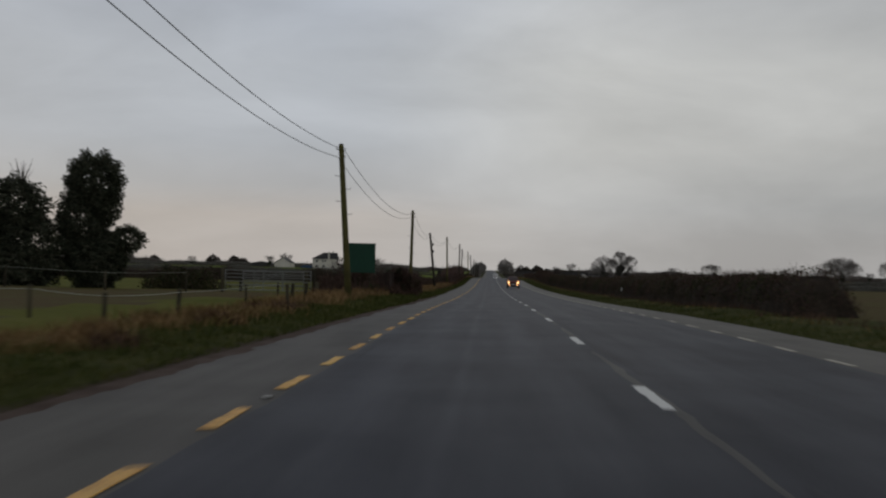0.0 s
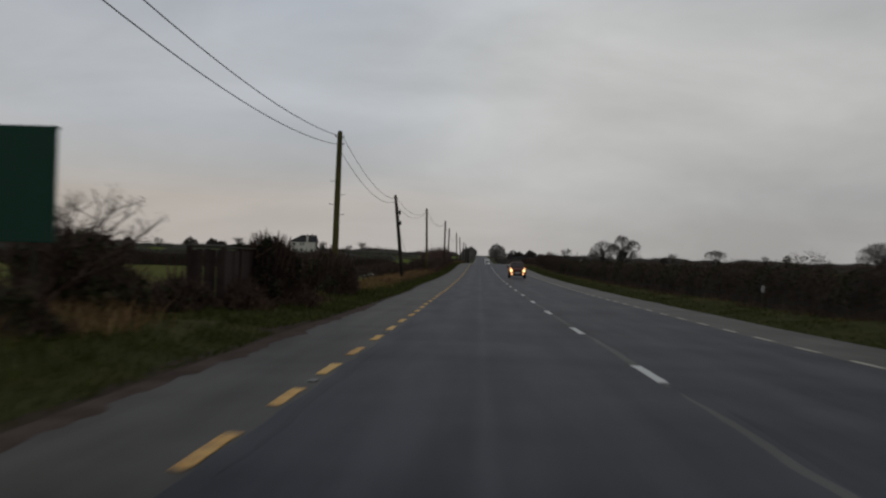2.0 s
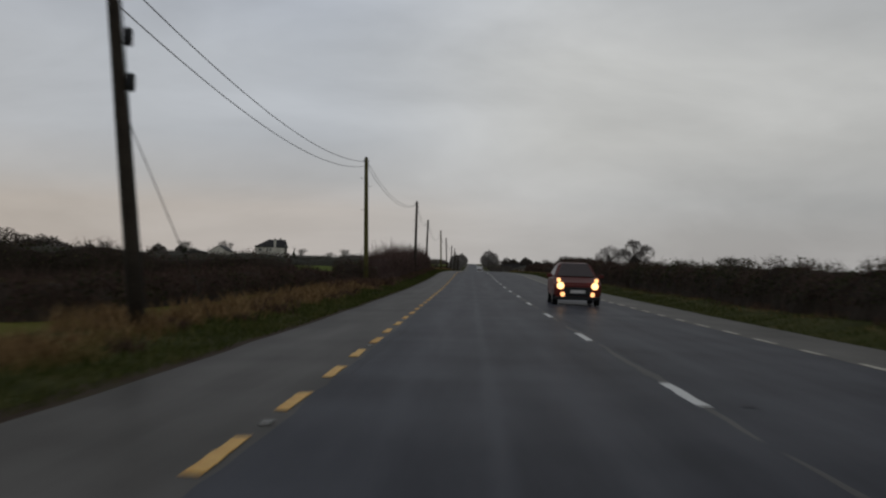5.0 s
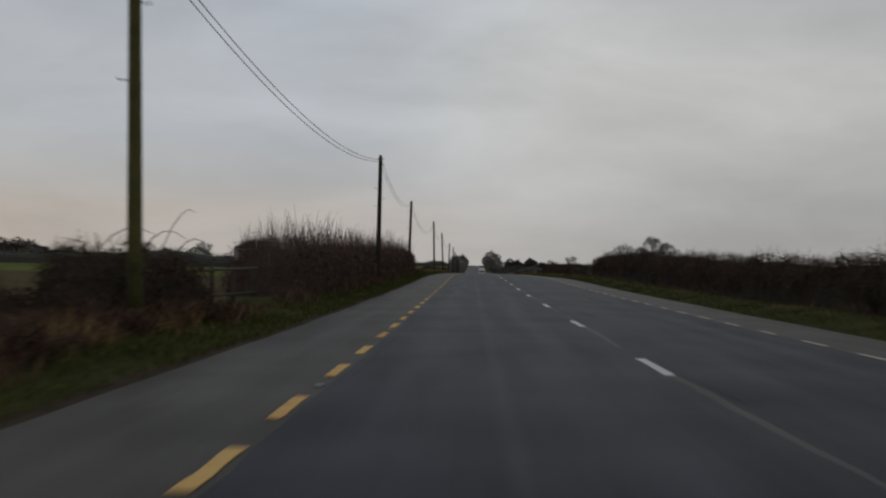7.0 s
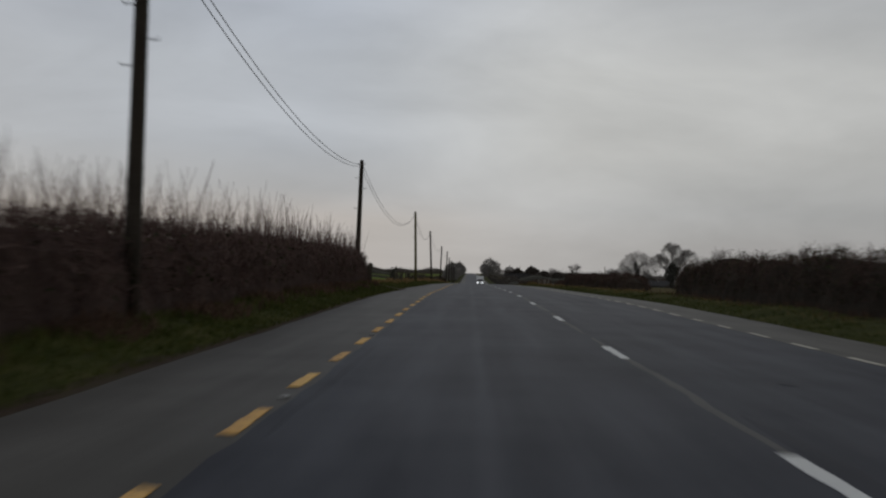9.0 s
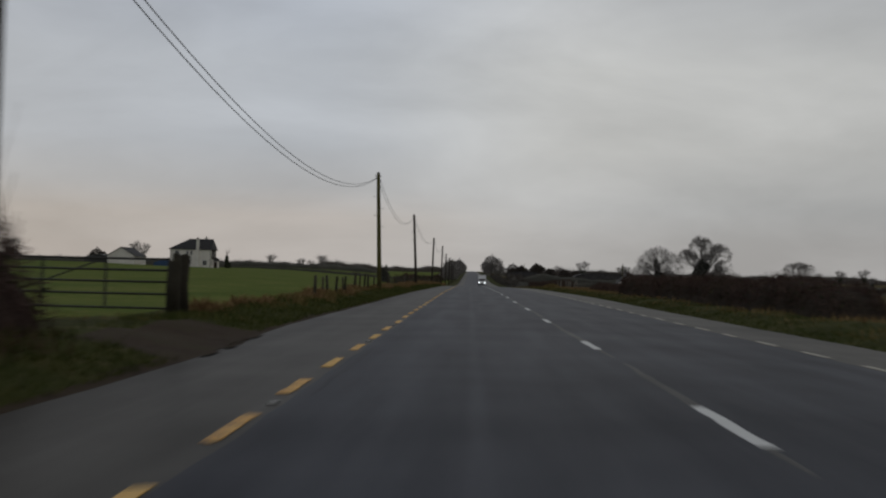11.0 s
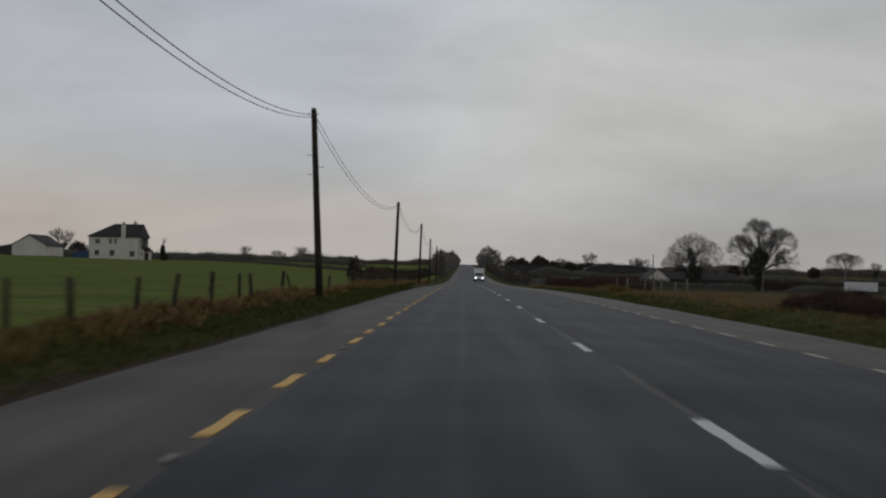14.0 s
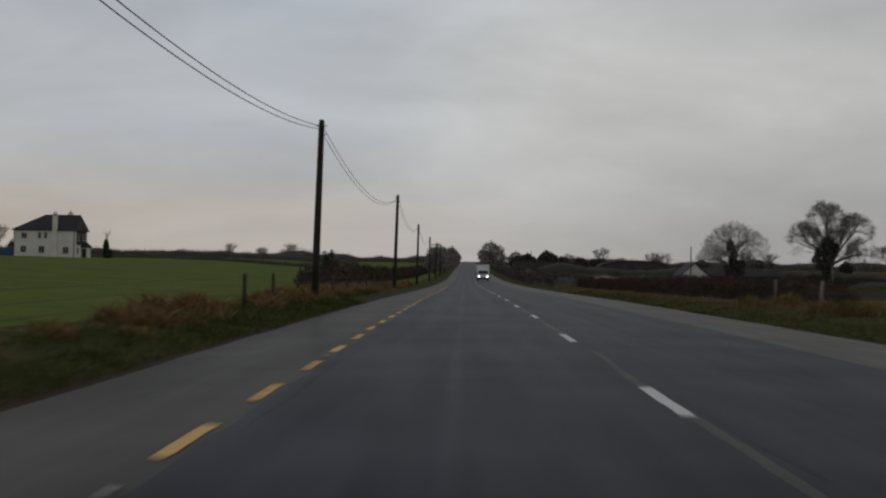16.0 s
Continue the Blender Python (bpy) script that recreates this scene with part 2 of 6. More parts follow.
# dark colour of the hedges' solid middle, painted shade between the twigs
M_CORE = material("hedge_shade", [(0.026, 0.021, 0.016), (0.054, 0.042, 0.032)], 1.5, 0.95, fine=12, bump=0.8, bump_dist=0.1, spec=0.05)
M_IVY = material("ivy_leaves", [(0.032, 0.038, 0.026), (0.056, 0.064, 0.042), (0.084, 0.082, 0.058)], 0.6, 0.7, bump=0, island=0.6, contrast=(0.25, 0.8), spec=0.05)
M_EVERGREEN = material("dark_evergreen_leaves", [(0.014, 0.017, 0.010), (0.026, 0.029, 0.017), (0.044, 0.041, 0.026)], 0.6, 0.7, bump=0, island=0.6, contrast=(0.25, 0.8), spec=0.05)
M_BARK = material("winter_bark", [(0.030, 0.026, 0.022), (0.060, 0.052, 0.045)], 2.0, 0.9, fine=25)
# bark and crown twigs of distant trees: haze is put into their pale colour
M_FARBARK = material("haze_paled_far_bark", [(0.170, 0.158, 0.147), (0.260, 0.242, 0.226)], 0.6, 0.95, fine=8, bump=0.2, spec=0.05)
M_CROWN = material("haze_paled_crown_twigs", [(0.210, 0.192, 0.180), (0.320, 0.296, 0.278)], 0.4, 0.95, bump=0, island=0.5, contrast=(0.25, 0.8), spec=0.05)
# far twigs and leaves, paled in base colour to imitate haze
M_FARWOOD = material("haze_paled_far_twigs", [(0.210, 0.194, 0.182), (0.310, 0.288, 0.270)], 0.4, 0.95, bump=0, island=0.5, contrast=(0.25, 0.8), spec=0.05)
M_FARLEAF = material("haze_paled_far_leaves", [(0.052, 0.054, 0.046), (0.084, 0.082, 0.069), (0.118, 0.106, 0.088)], 0.2, 0.95, bump=0, island=0.6, contrast=(0.25, 0.8), spec=0.05)
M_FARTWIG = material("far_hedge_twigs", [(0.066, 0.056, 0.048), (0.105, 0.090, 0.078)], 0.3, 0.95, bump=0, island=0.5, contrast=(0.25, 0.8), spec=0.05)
M_POLE = material("weathered_pole_wood", [(0.044, 0.037, 0.015), (0.088, 0.079, 0.025), (0.130, 0.124, 0.035)], 1.2, 0.85, fine=30)
M_POLEDARK = material("dark_creosoted_pole_wood", [(0.016, 0.012, 0.009), (0.034, 0.026, 0.018), (0.052, 0.042, 0.030)], 1.2, 0.85, fine=30)
M_POST = material("weathered_fence_wood", [(0.030, 0.025, 0.016), (0.070, 0.060, 0.038)], 3.0, 0.9, fine=40, obj_random=0.4)
M_BOARD = material("dark_stained_boards", [(0.018, 0.011, 0.009), (0.034, 0.021, 0.017), (0.050, 0.034, 0.027)], 2.5, 0.9, fine=45, obj_random=0.16)
M_PALEPOST = material("silvered_fence_wood", [(0.16, 0.145, 0.12), (0.27, 0.25, 0.21)], 3.0, 0.9, fine=40, obj_random=0.3)
M_STEEL = material("galvanised_steel", [(0.16, 0.165, 0.155), (0.27, 0.275, 0.26)], 6.0, 0.6, metal=0.4, fine=60, bump=0.1)
M_DARKSTEEL = material("dark_steel", [(0.03, 0.03, 0.03), (0.07, 0.065, 0.06)], 6.0, 0.6, metal=0.5, fine=60, bump=0.1)
M_CABLE = material("black_cable", [(0.018, 0.018, 0.018), (0.03, 0.03, 0.03)], 6.0, 0.6, bump=0)
M_TAPE = material("pale_fence_tape", [(0.34, 0.36, 0.31), (0.50, 0.51, 0.45)], 6.0, 0.7, bump=0)
M_SIGN = material("green_sign_face", [(0.0045, 0.040, 0.022), (0.0065, 0.055, 0.030)], 1.2, 0.5, fine=20, bump=0.05)
M_RENDERWALL = material("white_render_wall", [(0.58, 0.54, 0.49), (0.76, 0.72, 0.66)], 0.5, 0.9, fine=14, bump=0.2)
M_SLATE = material("dark_roof_slate", [(0.018, 0.017, 0.018), (0.045, 0.042, 0.042)], 1.5, 0.75, fine=20, bump=0.4)
M_TRIM = material("dark_gable_trim", [(0.030, 0.020, 0.016), (0.060, 0.040, 0.034)], 2.0, 0.8, bump=0.1)
M_GLASS = material("dark_window_glass", [(0.012, 0.013, 0.016), (0.026, 0.028, 0.031)], 1.0, 0.12, spec=0.35, bump=0)
M_FRAME = material("pale_window_frame", [(0.50, 0.48, 0.46), (0.66, 0.64, 0.62)], 3.0, 0.6, bump=0)
# dark sheeting, lightened a little in colour for the haze before it
M_SHED = material("dark_barn_sheeting", [(0.034, 0.033, 0.035), (0.076, 0.071, 0.069)], 0.8, 0.8, fine=8, bump=0.3)
M_GREYROOF = material("grey_sheet_roof", [(0.10, 0.10, 0.10), (0.19, 0.19, 0.19)], 0.8, 0.75, fine=8, bump=0.3)
M_BLUE = material("blue_tarpaulin", [(0.03, 0.06, 0.14), (0.06, 0.11, 0.22)], 0.8, 0.7, bump=0.2)
M_RED = material("dark_red_car_paint", [(0.085, 0.010, 0.008), (0.115, 0.014, 0.010)], 3.0, 0.45, spec=0.3, bump=0)
M_CARGLASS = material("grey_windscreen_glass", [(0.040, 0.030, 0.031), (0.060, 0.046, 0.047)], 2.0, 0.35, spec=0.3, bump=0)
M_RUBBER = material("black_tyre_rubber", [(0.012, 0.012, 0.012), (0.022, 0.022, 0.022)], 8.0, 0.9)
M_BLACK = material("black_plastic", [(0.012, 0.012, 0.013), (0.024, 0.024, 0.025)], 8.0, 0.6, bump=0.1)
M_TRUCKWHITE = material("white_truck_paint", [(0.62, 0.62, 0.62), (0.74, 0.74, 0.74)], 2.0, 0.45, bump=0)
M_WARMLAMP = glowing("warm_headlamp", (1.0, 0.60, 0.25), 2.5)
M_FOGLAMP = glowing("amber_fog_lamp", (1.0, 0.50, 0.20), 1.7)
M_COLDLAMP = glowing("white_headlamp", (0.95, 0.97, 1.0), 2.5)

# ---------------------------------------------------------------- helpers
rng = np.random.default_rng(7)


def fast_mesh(name, verts, faces, mats, smooth=False, mat_index=None):
    """A mesh from arrays; every face has the same number of corners."""
    verts, faces = np.asarray(verts, np.float32), np.asarray(faces, np.int32)
    me = bpy.data.meshes.new(name)
    k = faces.shape[1]
    me.vertices.add(len(verts))
    me.vertices.foreach_set("co", verts.ravel())
    me.loops.add(faces.size)
    me.loops.foreach_set("vertex_index", faces.ravel())
    me.polygons.add(len(faces))
    me.polygons.foreach_set("loop_start", np.arange(0, faces.size, k, dtype=np.int32))
    if mat_index is not None:
        me.polygons.foreach_set("material_index", np.asarray(mat_index, np.int32))
    me.polygons.foreach_set("use_smooth", np.full(len(faces), smooth))
    for m in mats:
        me.materials.append(m)
    me.update(calc_edges=True)
    return me


def part(name, bm, mat, parent=None, label=""):
    """One mesh object from a bmesh, under its thing or part."""
    me = bpy.data.meshes.new(name)
    bm.to_mesh(me)
    bm.free()
    me.materials.append(mat)
    ob = new(name, me)
    if parent:
        ob.parent = parent
    if label:
        ob["label"] = label
    return ob


def thing(name, place, label, category, group="", kind=""):
    ob = new(name)
    ob.empty_display_size = 0.2
    ob.location = place
    return tagged(ob, label, category, group, kind)


def box_bm(size, at=(0, 0, 0), bevel=0.0, bm=None):
    """A box with its middle at the given place, bevelled."""
    bm = bm or bmesh.new()
    made = bmesh.ops.create_cube(bm, size=1.0, matrix=Matrix.Translation(at) @ Matrix.Diagonal((*size, 1)))
    if bevel:
        edges = {e for v in made["verts"] for e in v.link_edges}
        bmesh.ops.bevel(bm, geom=list(edges), offset=bevel, segments=2, affect="EDGES", profile=0.7)
    return bm


def tube_bm(points, radii, sides=8, bm=None):
    """A tube through points, closed at both ends."""
    bm = bm or bmesh.new()
    points = [Vector(p) for p in points]
    rings = []
    for i, p in enumerate(points):
        d = (points[min(i + 1, len(points) - 1)] - points[max(i - 1, 0)]).normalized()
        side = d.cross(Vector((0, 0, 1)) if abs(d.z) < 0.9 else Vector((1, 0, 0))).normalized()
        up = side.cross(d)
        rings.append([bm.verts.new(p + radii[i] * (math.cos(a) * side + math.sin(a) * up)) for a in (2 * math.pi * k / sides for k in range(sides))])
    for a, b in zip(rings, rings[1:]):
        for k in range(sides):
            bm.faces.new((a[k], a[(k + 1) % sides], b[(k + 1) % sides], b[k])).smooth = True
    bm.faces.new(rings[0][::-1])
    bm.faces.new(rings[-1])
    return bm


def prism_bm(outline, axis_len, axis="y", bm=None):
    """An outline in the plane across the axis, drawn out along it, middle at 0."""
    bm = bm or bmesh.new()
    def at(u, v, w):
        return (u, w, v) if axis == "y" else (w, u, v)
    a = [bm.verts.new(at(u, v, -axis_len / 2)) for u, v in outline]
    b = [bm.verts.new(at(u, v, axis_len / 2)) for u, v in outline]
    k = len(outline)
    for i in range(k):
        bm.faces.new((a[i], a[(i + 1) % k], b[(i + 1) % k], b[i]))
    bm.faces.new(a[::-1])
    bm.faces.new(b)
    bmesh.ops.recalc_face_normals(bm, faces=bm.faces)
    return bm


def wobble(x, y, scale, seed=0.0):
    """Cheap smooth noise on arrays, about -1 to 1."""
    x, y = np.asarray(x, float) / scale, np.asarray(y, float) / scale
    s = seed * 1.7
    return (np.sin(x * 1.3 + 2.1 * np.sin(y * 0.7 + s) + s) + np.sin(y * 1.7 + 1.6 * np.sin(x * 1.1 - s) + 2 * s)
            + 0.6 * np.sin(2.9 * x - 2.3 * y + 3 * s) + 0.4 * np.sin(5.3 * y + 4.1 * x + s)) / 3.0


# ---------------------------------------------------------------- road and ground
XL, XC, XR = -1.94, 1.73, 5.46          # edge line, centre line, far edge line
EDGE_L, EDGE_R = -4.0, 7.3              # edges of the pavement, about
FALL = 0.02


def crown(x):
    return -FALL * np.abs(np.asarray(x, float) - XC) + FALL * XC


def edge_left(y):
    y = np.asarray(y, float)
    return np.interp(y, [12, 35, 60, 74, 90, 115, 130, 205, 245, 300, 312, 340, 380, 405, 435], [-3.82, -3.58, -3.48, -3.75, -3.68, -3.65, -3.9, -3.8, -3.84, -3.9, -4.3, -4.12, -4.05, -3.9, -3.88]) + 0.05 * wobble(y, y * 0, 2.5, 8)


def edge_right(y):
    y = np.asarray(y, float)
    return np.interp(y, [335, 375, 425, 440], [7.34, 7.75, 7.80, 7.84]) + 0.06 * wobble(y, y * 0, 3.0, 11) + 0.08 * wobble(y, y * 0, 30.0, 12)


def smooth01(v):
    v = np.clip(v, 0, 1)
    return v * v * (3 - 2 * v)


def ground_z(x, y):
    x, y = np.asarray(x, float), np.asarray(y, float)
    base = road_z(y)
    near = 0.10 * wobble(x, y, 3.0, 1) + 0.04 * wobble(x, y, 0.9, 2)
    el = edge_left(y)
    bank = np.interp(y, [45, 62, 76, 100, 205, 232, 300, 314], [0.12, 0.26, 0.20, 0.04, 0.04, 0.20, 0.28, 0.20])
    left = -0.10 + bank * smooth01((el - x) / 1.9) + near * smooth01((el - x) / 1.2)
    left = left + 3.1 * smooth01((-12 - x) / 70) * smooth01((y - 330) / 250) * smooth01((1100 - y) / 250)
    er = edge_right(y)
    right = -0.14 + 0.22 * smooth01((x - er) / 1.8) + near * smooth01((x - er) / 1.2)
    right = right - 1.0 * smooth01((x - 25) / 60) * smooth01((y - 420) / 200) * smooth01((1100 - y) / 250)
    z = base + np.where(x < XC, left, right)
    under = (x > el + 0.12) & (x < er - 0.12)
    return np.where(under, base - 0.6, z)


def strip(name, xs, ys, lift, mat, label, category):
    gx, gy = np.meshgrid(xs, ys)
    if xs[0] == EDGE_L:
        gx[:, 0] = edge_left(ys)
    if xs[-1] == EDGE_R:
        gx[:, -1] = edge_right(ys)
    if name == "road":
        gx[:, :2] += (0.035 * wobble(ys, ys * 0, 1.7, 5) + 0.03 * wobble(ys, ys * 0, 0.5, 6))[:, None]
        gx[:, -2:] += (0.05 * wobble(ys, ys * 0, 1.9, 15) + 0.04 * wobble(ys, ys * 0, 0.6, 16))[:, None]
    gz = road_z(gy) + crown(gx) + lift
    if name == "road":
        gz[:, [0, -1]] -= 0.006
    v = np.stack([gx, gy, gz], -1).reshape(-1, 3)
    nx, ny = len(xs), len(ys)
    i = np.arange((ny - 1) * nx).reshape(ny - 1, nx)[:, :-1].ravel()
    f = np.stack([i, i + 1, i + nx + 1, i + nx], 1)
    return tagged(new(name, fast_mesh(name, v, f, [mat], True)), label, category, kind="structure")


road_ys = np.concatenate([np.arange(-60, 470, 0.7), np.arange(470, 700, 2.0), np.arange(700, 3200, 10.0)])
road = strip("road", [XL + 0.10, XL + 0.125, XL + 0.3, -0.1, XC - 0.4, XC, XC + 0.4, 3.6, XR - 0.4, XR - 0.095, XR - 0.07], road_ys, 0.004, M_LANE,
             "dark worn asphalt carriageway with two lanes", "road")
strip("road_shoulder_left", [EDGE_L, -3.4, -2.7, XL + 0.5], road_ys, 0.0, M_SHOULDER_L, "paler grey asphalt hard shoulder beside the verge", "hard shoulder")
strip("road_shoulder_right", [XR - 0.4, 6.0, 6.7, EDGE_R], road_ys, 0.0, M_SHOULDER, "paler grey asphalt hard shoulder beside the verge", "hard shoulder")

# ground: one sheet to the horizon
gxs = np.concatenate([-np.geomspace(3200, 40, 20), np.arange(-36, -10, 2.0), np.arange(-10, -5.0, 0.35), np.arange(-5.0, EDGE_L - 0.05, 0.12), np.arange(EDGE_L, -3.3, 0.1), [-2.0, 2.0, 6.0, 6.8],
                      np.arange(6.95, 8.5, 0.12), np.arange(8.6, 13, 0.35), np.arange(14, 40, 2.0), np.geomspace(42, 3200, 20)])
gys = np.concatenate([[-1500, -700, -300, -150, -80], np.arange(-40, 72, 2.5), np.arange(72, 82, 0.35), np.arange(82, 298, 2.5), np.arange(298, 311, 0.35), np.arange(311.5, 560, 2.5), np.arange(560, 1000, 10.0), np.geomspace(1000, 4800, 24)])
GX, GY = np.meshgrid(gxs, gys)
GZ = ground_z(GX, GY)
nx, ny = len(gxs), len(gys)
gi = np.arange((ny - 1) * nx).reshape(ny - 1, nx)[:, :-1].ravel()
gf = np.stack([gi, gi + 1, gi + nx + 1, gi + nx], 1)
gmx, gmy = GX.ravel()[gi] + 0.2, GY.ravel()[gi]
edge_l = edge_left(gmy) - 0.22 - 0.16 * wobble(gmx * 0, gmy, 4.0, 3)
edge_r = edge_right(gmy) + 0.2 + 0.15 * wobble(gmx * 0, gmy, 4.0, 4)
gmat = np.where((gmx > edge_l) & (gmx < edge_r), 2, np.where((gmx > -7.6) & (gmx < 12.0), 1, np.where(gmx > 0, 3, 0)))
gateway = lambda x, y: (((y > 73.6) & (y < 79.0) & (x > -4.12 + 0.14 * wobble(y, x * 0, 0.9, 6))) | ((y > 300) & (y < 308.5) & (x > -5.8))) & (x < EDGE_L + 1)
gmat = np.where((gmat == 0) & (gmy < 250), np.where(gmy > 196, 3, 5), gmat)
gmat = np.where((gmx > 12.0) & (gmy > 488 + 6 * wobble(gmx, gmx * 0, 9.0, 2)) & (gmy < 800), 4, gmat)
gmat = np.where((gmat == 5) & (gmy < 76) & (gmx + 2 * wobble(gmx, gmy, 5.0, 7) < -12), 3, gmat)
gmat = np.where(gateway(gmx, gmy), 2, gmat)
tagged(new("ground", fast_mesh("ground", np.stack([GX, GY, GZ], -1).reshape(-1, 3), gf, [M_FIELD, M_VERGE, M_MUD, M_PASTURE, M_HEATH, M_PADDOCK], True, gmat)),
       "green fields with rough brown and green road verges", "ground", kind="structure")


def on_road(x, y, lift):
    """A pose on the road's surface, turned to its slope."""
    s = float(road_z(y + 1.2) - road_z(y - 1.2)) / 2.4
    return pose(x, y, float(road_z(y) + crown(x)) + lift, math.degrees(math.atan(s)), math.degrees(FALL if x < XC - 0.3 else -FALL if x > XC + 0.3 else 0) * -1, 0)


def mark_mesh(name, width, length, mat, seed):
    """A painted road mark, 4 mm thick, with a worn outline."""
    r = random.Random(seed)
    bm = bmesh.new()
    n = 7
    l_side, r_side = [], []
    for i in range(n):
        y = -length / 2 + length * i / (n - 1)
        l_side.append((-width / 2 + r.uniform(-0.012, 0.012), y + (r.uniform(-0.04, 0.04) if i in (0, n - 1) else 0)))
        r_side.append((width / 2 + r.uniform(-0.012, 0.012), y + (r.uniform(-0.04, 0.04) if i in (0, n - 1) else 0)))
    lv = [bm.verts.new((x, y, 0.004)) for x, y in l_side]
    rv = [bm.verts.new((x, y, 0.004)) for x, y in r_side]
    lb = [bm.verts.new((x - 0.004, y, -0.002)) for x, y in l_side]
    rb = [bm.verts.new((x + 0.004, y, -0.002)) for x, y in r_side]
    for i in range(n - 1):
        bm.faces.new((lv[i], rv[i], rv[i + 1], lv[i + 1]))
        bm.faces.new((lb[i], lv[i], lv[i + 1], lb[i + 1]))
        bm.faces.new((rv[i], rb[i], rb[i + 1], rv[i + 1]))
    bm.faces.new((lb[0], rb[0], rv[0], lv[0]))
    bm.faces.new((lv[-1], rv[-1], rb[-1], lb[-1]))
    me = bpy.data.meshes.new(name)
    bm.to_mesh(me)
    bm.free()
    me.materials.append(mat)
    return me


def run(anchors, first, last):
    """Starts of evenly spread marks through known ones (number, y)."""
    a = np.array(anchors, float)
    step = (a[-1, 1] - a[0, 1]) / (a[-1, 0] - a[0, 0])
    ks = np.arange(int(a[0, 0] - (a[0, 1] - first) / step), int(a[-1, 0] + (last - a[-1, 1]) / step) + 1)
    ys = np.interp(ks, a[:, 0], a[:, 1])
    ys = np.where(ks < a[0, 0], a[0, 1] + (ks - a[0, 0]) * step, ys)
    return np.where(ks > a[-1, 0], a[-1, 1] + (ks - a[-1, 0]) * step, ys)


edge_l_starts = run([(0, 9.44), (8, 37.12), (10, 43.76), (15, 61.21), (17, 67.88), (21, 82.46), (22, 85.55), (24, 92.1), (29, 110), (30, 113.4), (32, 120.8), (33, 124.06),
                     (51, 184.95), (52, 188.2), (53, 192), (54, 195.5), (55, 199.37), (57, 206.06), (59, 213.2), (62, 224.45), (63, 227.85), (66, 239.13), (67, 242.62), (69, 249.42),
                     (85, 305.7), (86, 309.3), (88, 317.1), (89, 320.45), (93, 335), (94, 338.5), (96, 346.25), (97, 349.7), (99, 357.6), (101, 364.6), (104, 376), (105, 379.5),
                     (106, 384), (107, 387.25), (108, 390.75), (111, 402.4), (112, 405.9), (113, 410), (115, 417.2), (116, 421.2), (117, 425.35), (120, 435.7)], -25, 560)
edge_r_starts = run([(0, 18.8), (14, 68.4), (93, 341.5), (110, 400.0)], -25, 428)
centre_starts = run([(0, 11.0), (1, 21.6), (2, 32.6), (3, 43.4), (4, 53.4), (8, 95.3), (10, 116.9), (11, 127.4), (17, 192.2), (20, 225.2), (21, 235.9), (22, 246.9), (28, 313.9), (29, 325.2), (30, 336.4), (31, 347.8),
                     (32, 359.3), (33, 370.85), (34, 381.9), (35, 392.9), (36, 404.5), (37, 415.9), (38, 427.5), (39, 438.2)], -25, 640)
yellow_meshes = [mark_mesh("edge_mark", 0.118, 1.72, M_YELLOW, s) for s in range(6)]
pale_meshes = [mark_mesh("edge_mark", 0.105, 1.75, M_PALEYELLOW, 20 + s) for s in range(6)]
white_meshes = [mark_mesh("centre_mark", 0.115, 2.65, M_WHITE, 40 + s) for s in range(5)]
for starts, x, half, meshes, name, wear in ((edge_l_starts, XL, 0.875, yellow_meshes, "edge_mark", 0.04), (edge_r_starts, XR, 0.875, pale_meshes, "edge_mark", 0.10),
                                            (centre_starts, XC, 1.35, white_meshes, "centre_mark", 0.05)):
    r = random.Random(int(x * 10))
    for y in starts:
        ob = new(name, r.choice(meshes))
        ob.parent = road
        ob.matrix_basis = on_road(x + r.uniform(-0.02, 0.02), float(y) + half, 0.007) @ Matrix.Diagonal((1, 1 - r.uniform(0, wear * 3), 1, 1))

# reflective studs let into the joint between the edge marks
stud_y = run([(0, 32.56), (5, 84.44), (9, 126.42), (17, 212.48), (26, 303.73), (29, 333.4), (36, 401.0), (38, 423.7)], 5, 520)
gap_mid = (edge_l_starts[:-1] + 1.70 + edge_l_starts[1:]) / 2
stud_y = [gap_mid[np.argmin(np.abs(gap_mid - y))] for y in stud_y]


def joined(name, bm, mat):
    me = bpy.data.meshes.new(name)
    bm.to_mesh(me)
    bm.free()
    me.materials.append(mat)
    return me


stud_body = joined("road_stud", box_bm((0.10, 0.10, 0.018), (0, 0, 0.007), 0.005), M_STEEL)
stud_glass = joined("reflector", box_bm((0.07, 0.012, 0.010), (0, -0.049, 0.011), 0.002), M_FRAME)
for y in stud_y:
    ob = new("road_stud", stud_body)
    ob.parent = road
    ob.matrix_basis = on_road(XL + 0.03, float(y), 0.008)
    gl = new("reflector", stud_glass)
    gl.parent = ob

# pale worn seam beside the centre line and dark repairs, laid flush on the lanes


def patch_mesh(name, outline, mat):
    bm = bmesh.new()
    bm.faces.new([bm.verts.new((x, y, 0.0)) for x, y in outline])
    me = bpy.data.meshes.new(name)
    bm.to_mesh(me)
    bm.free()
    me.materials.append(mat)
    return me


r = random.Random(5)


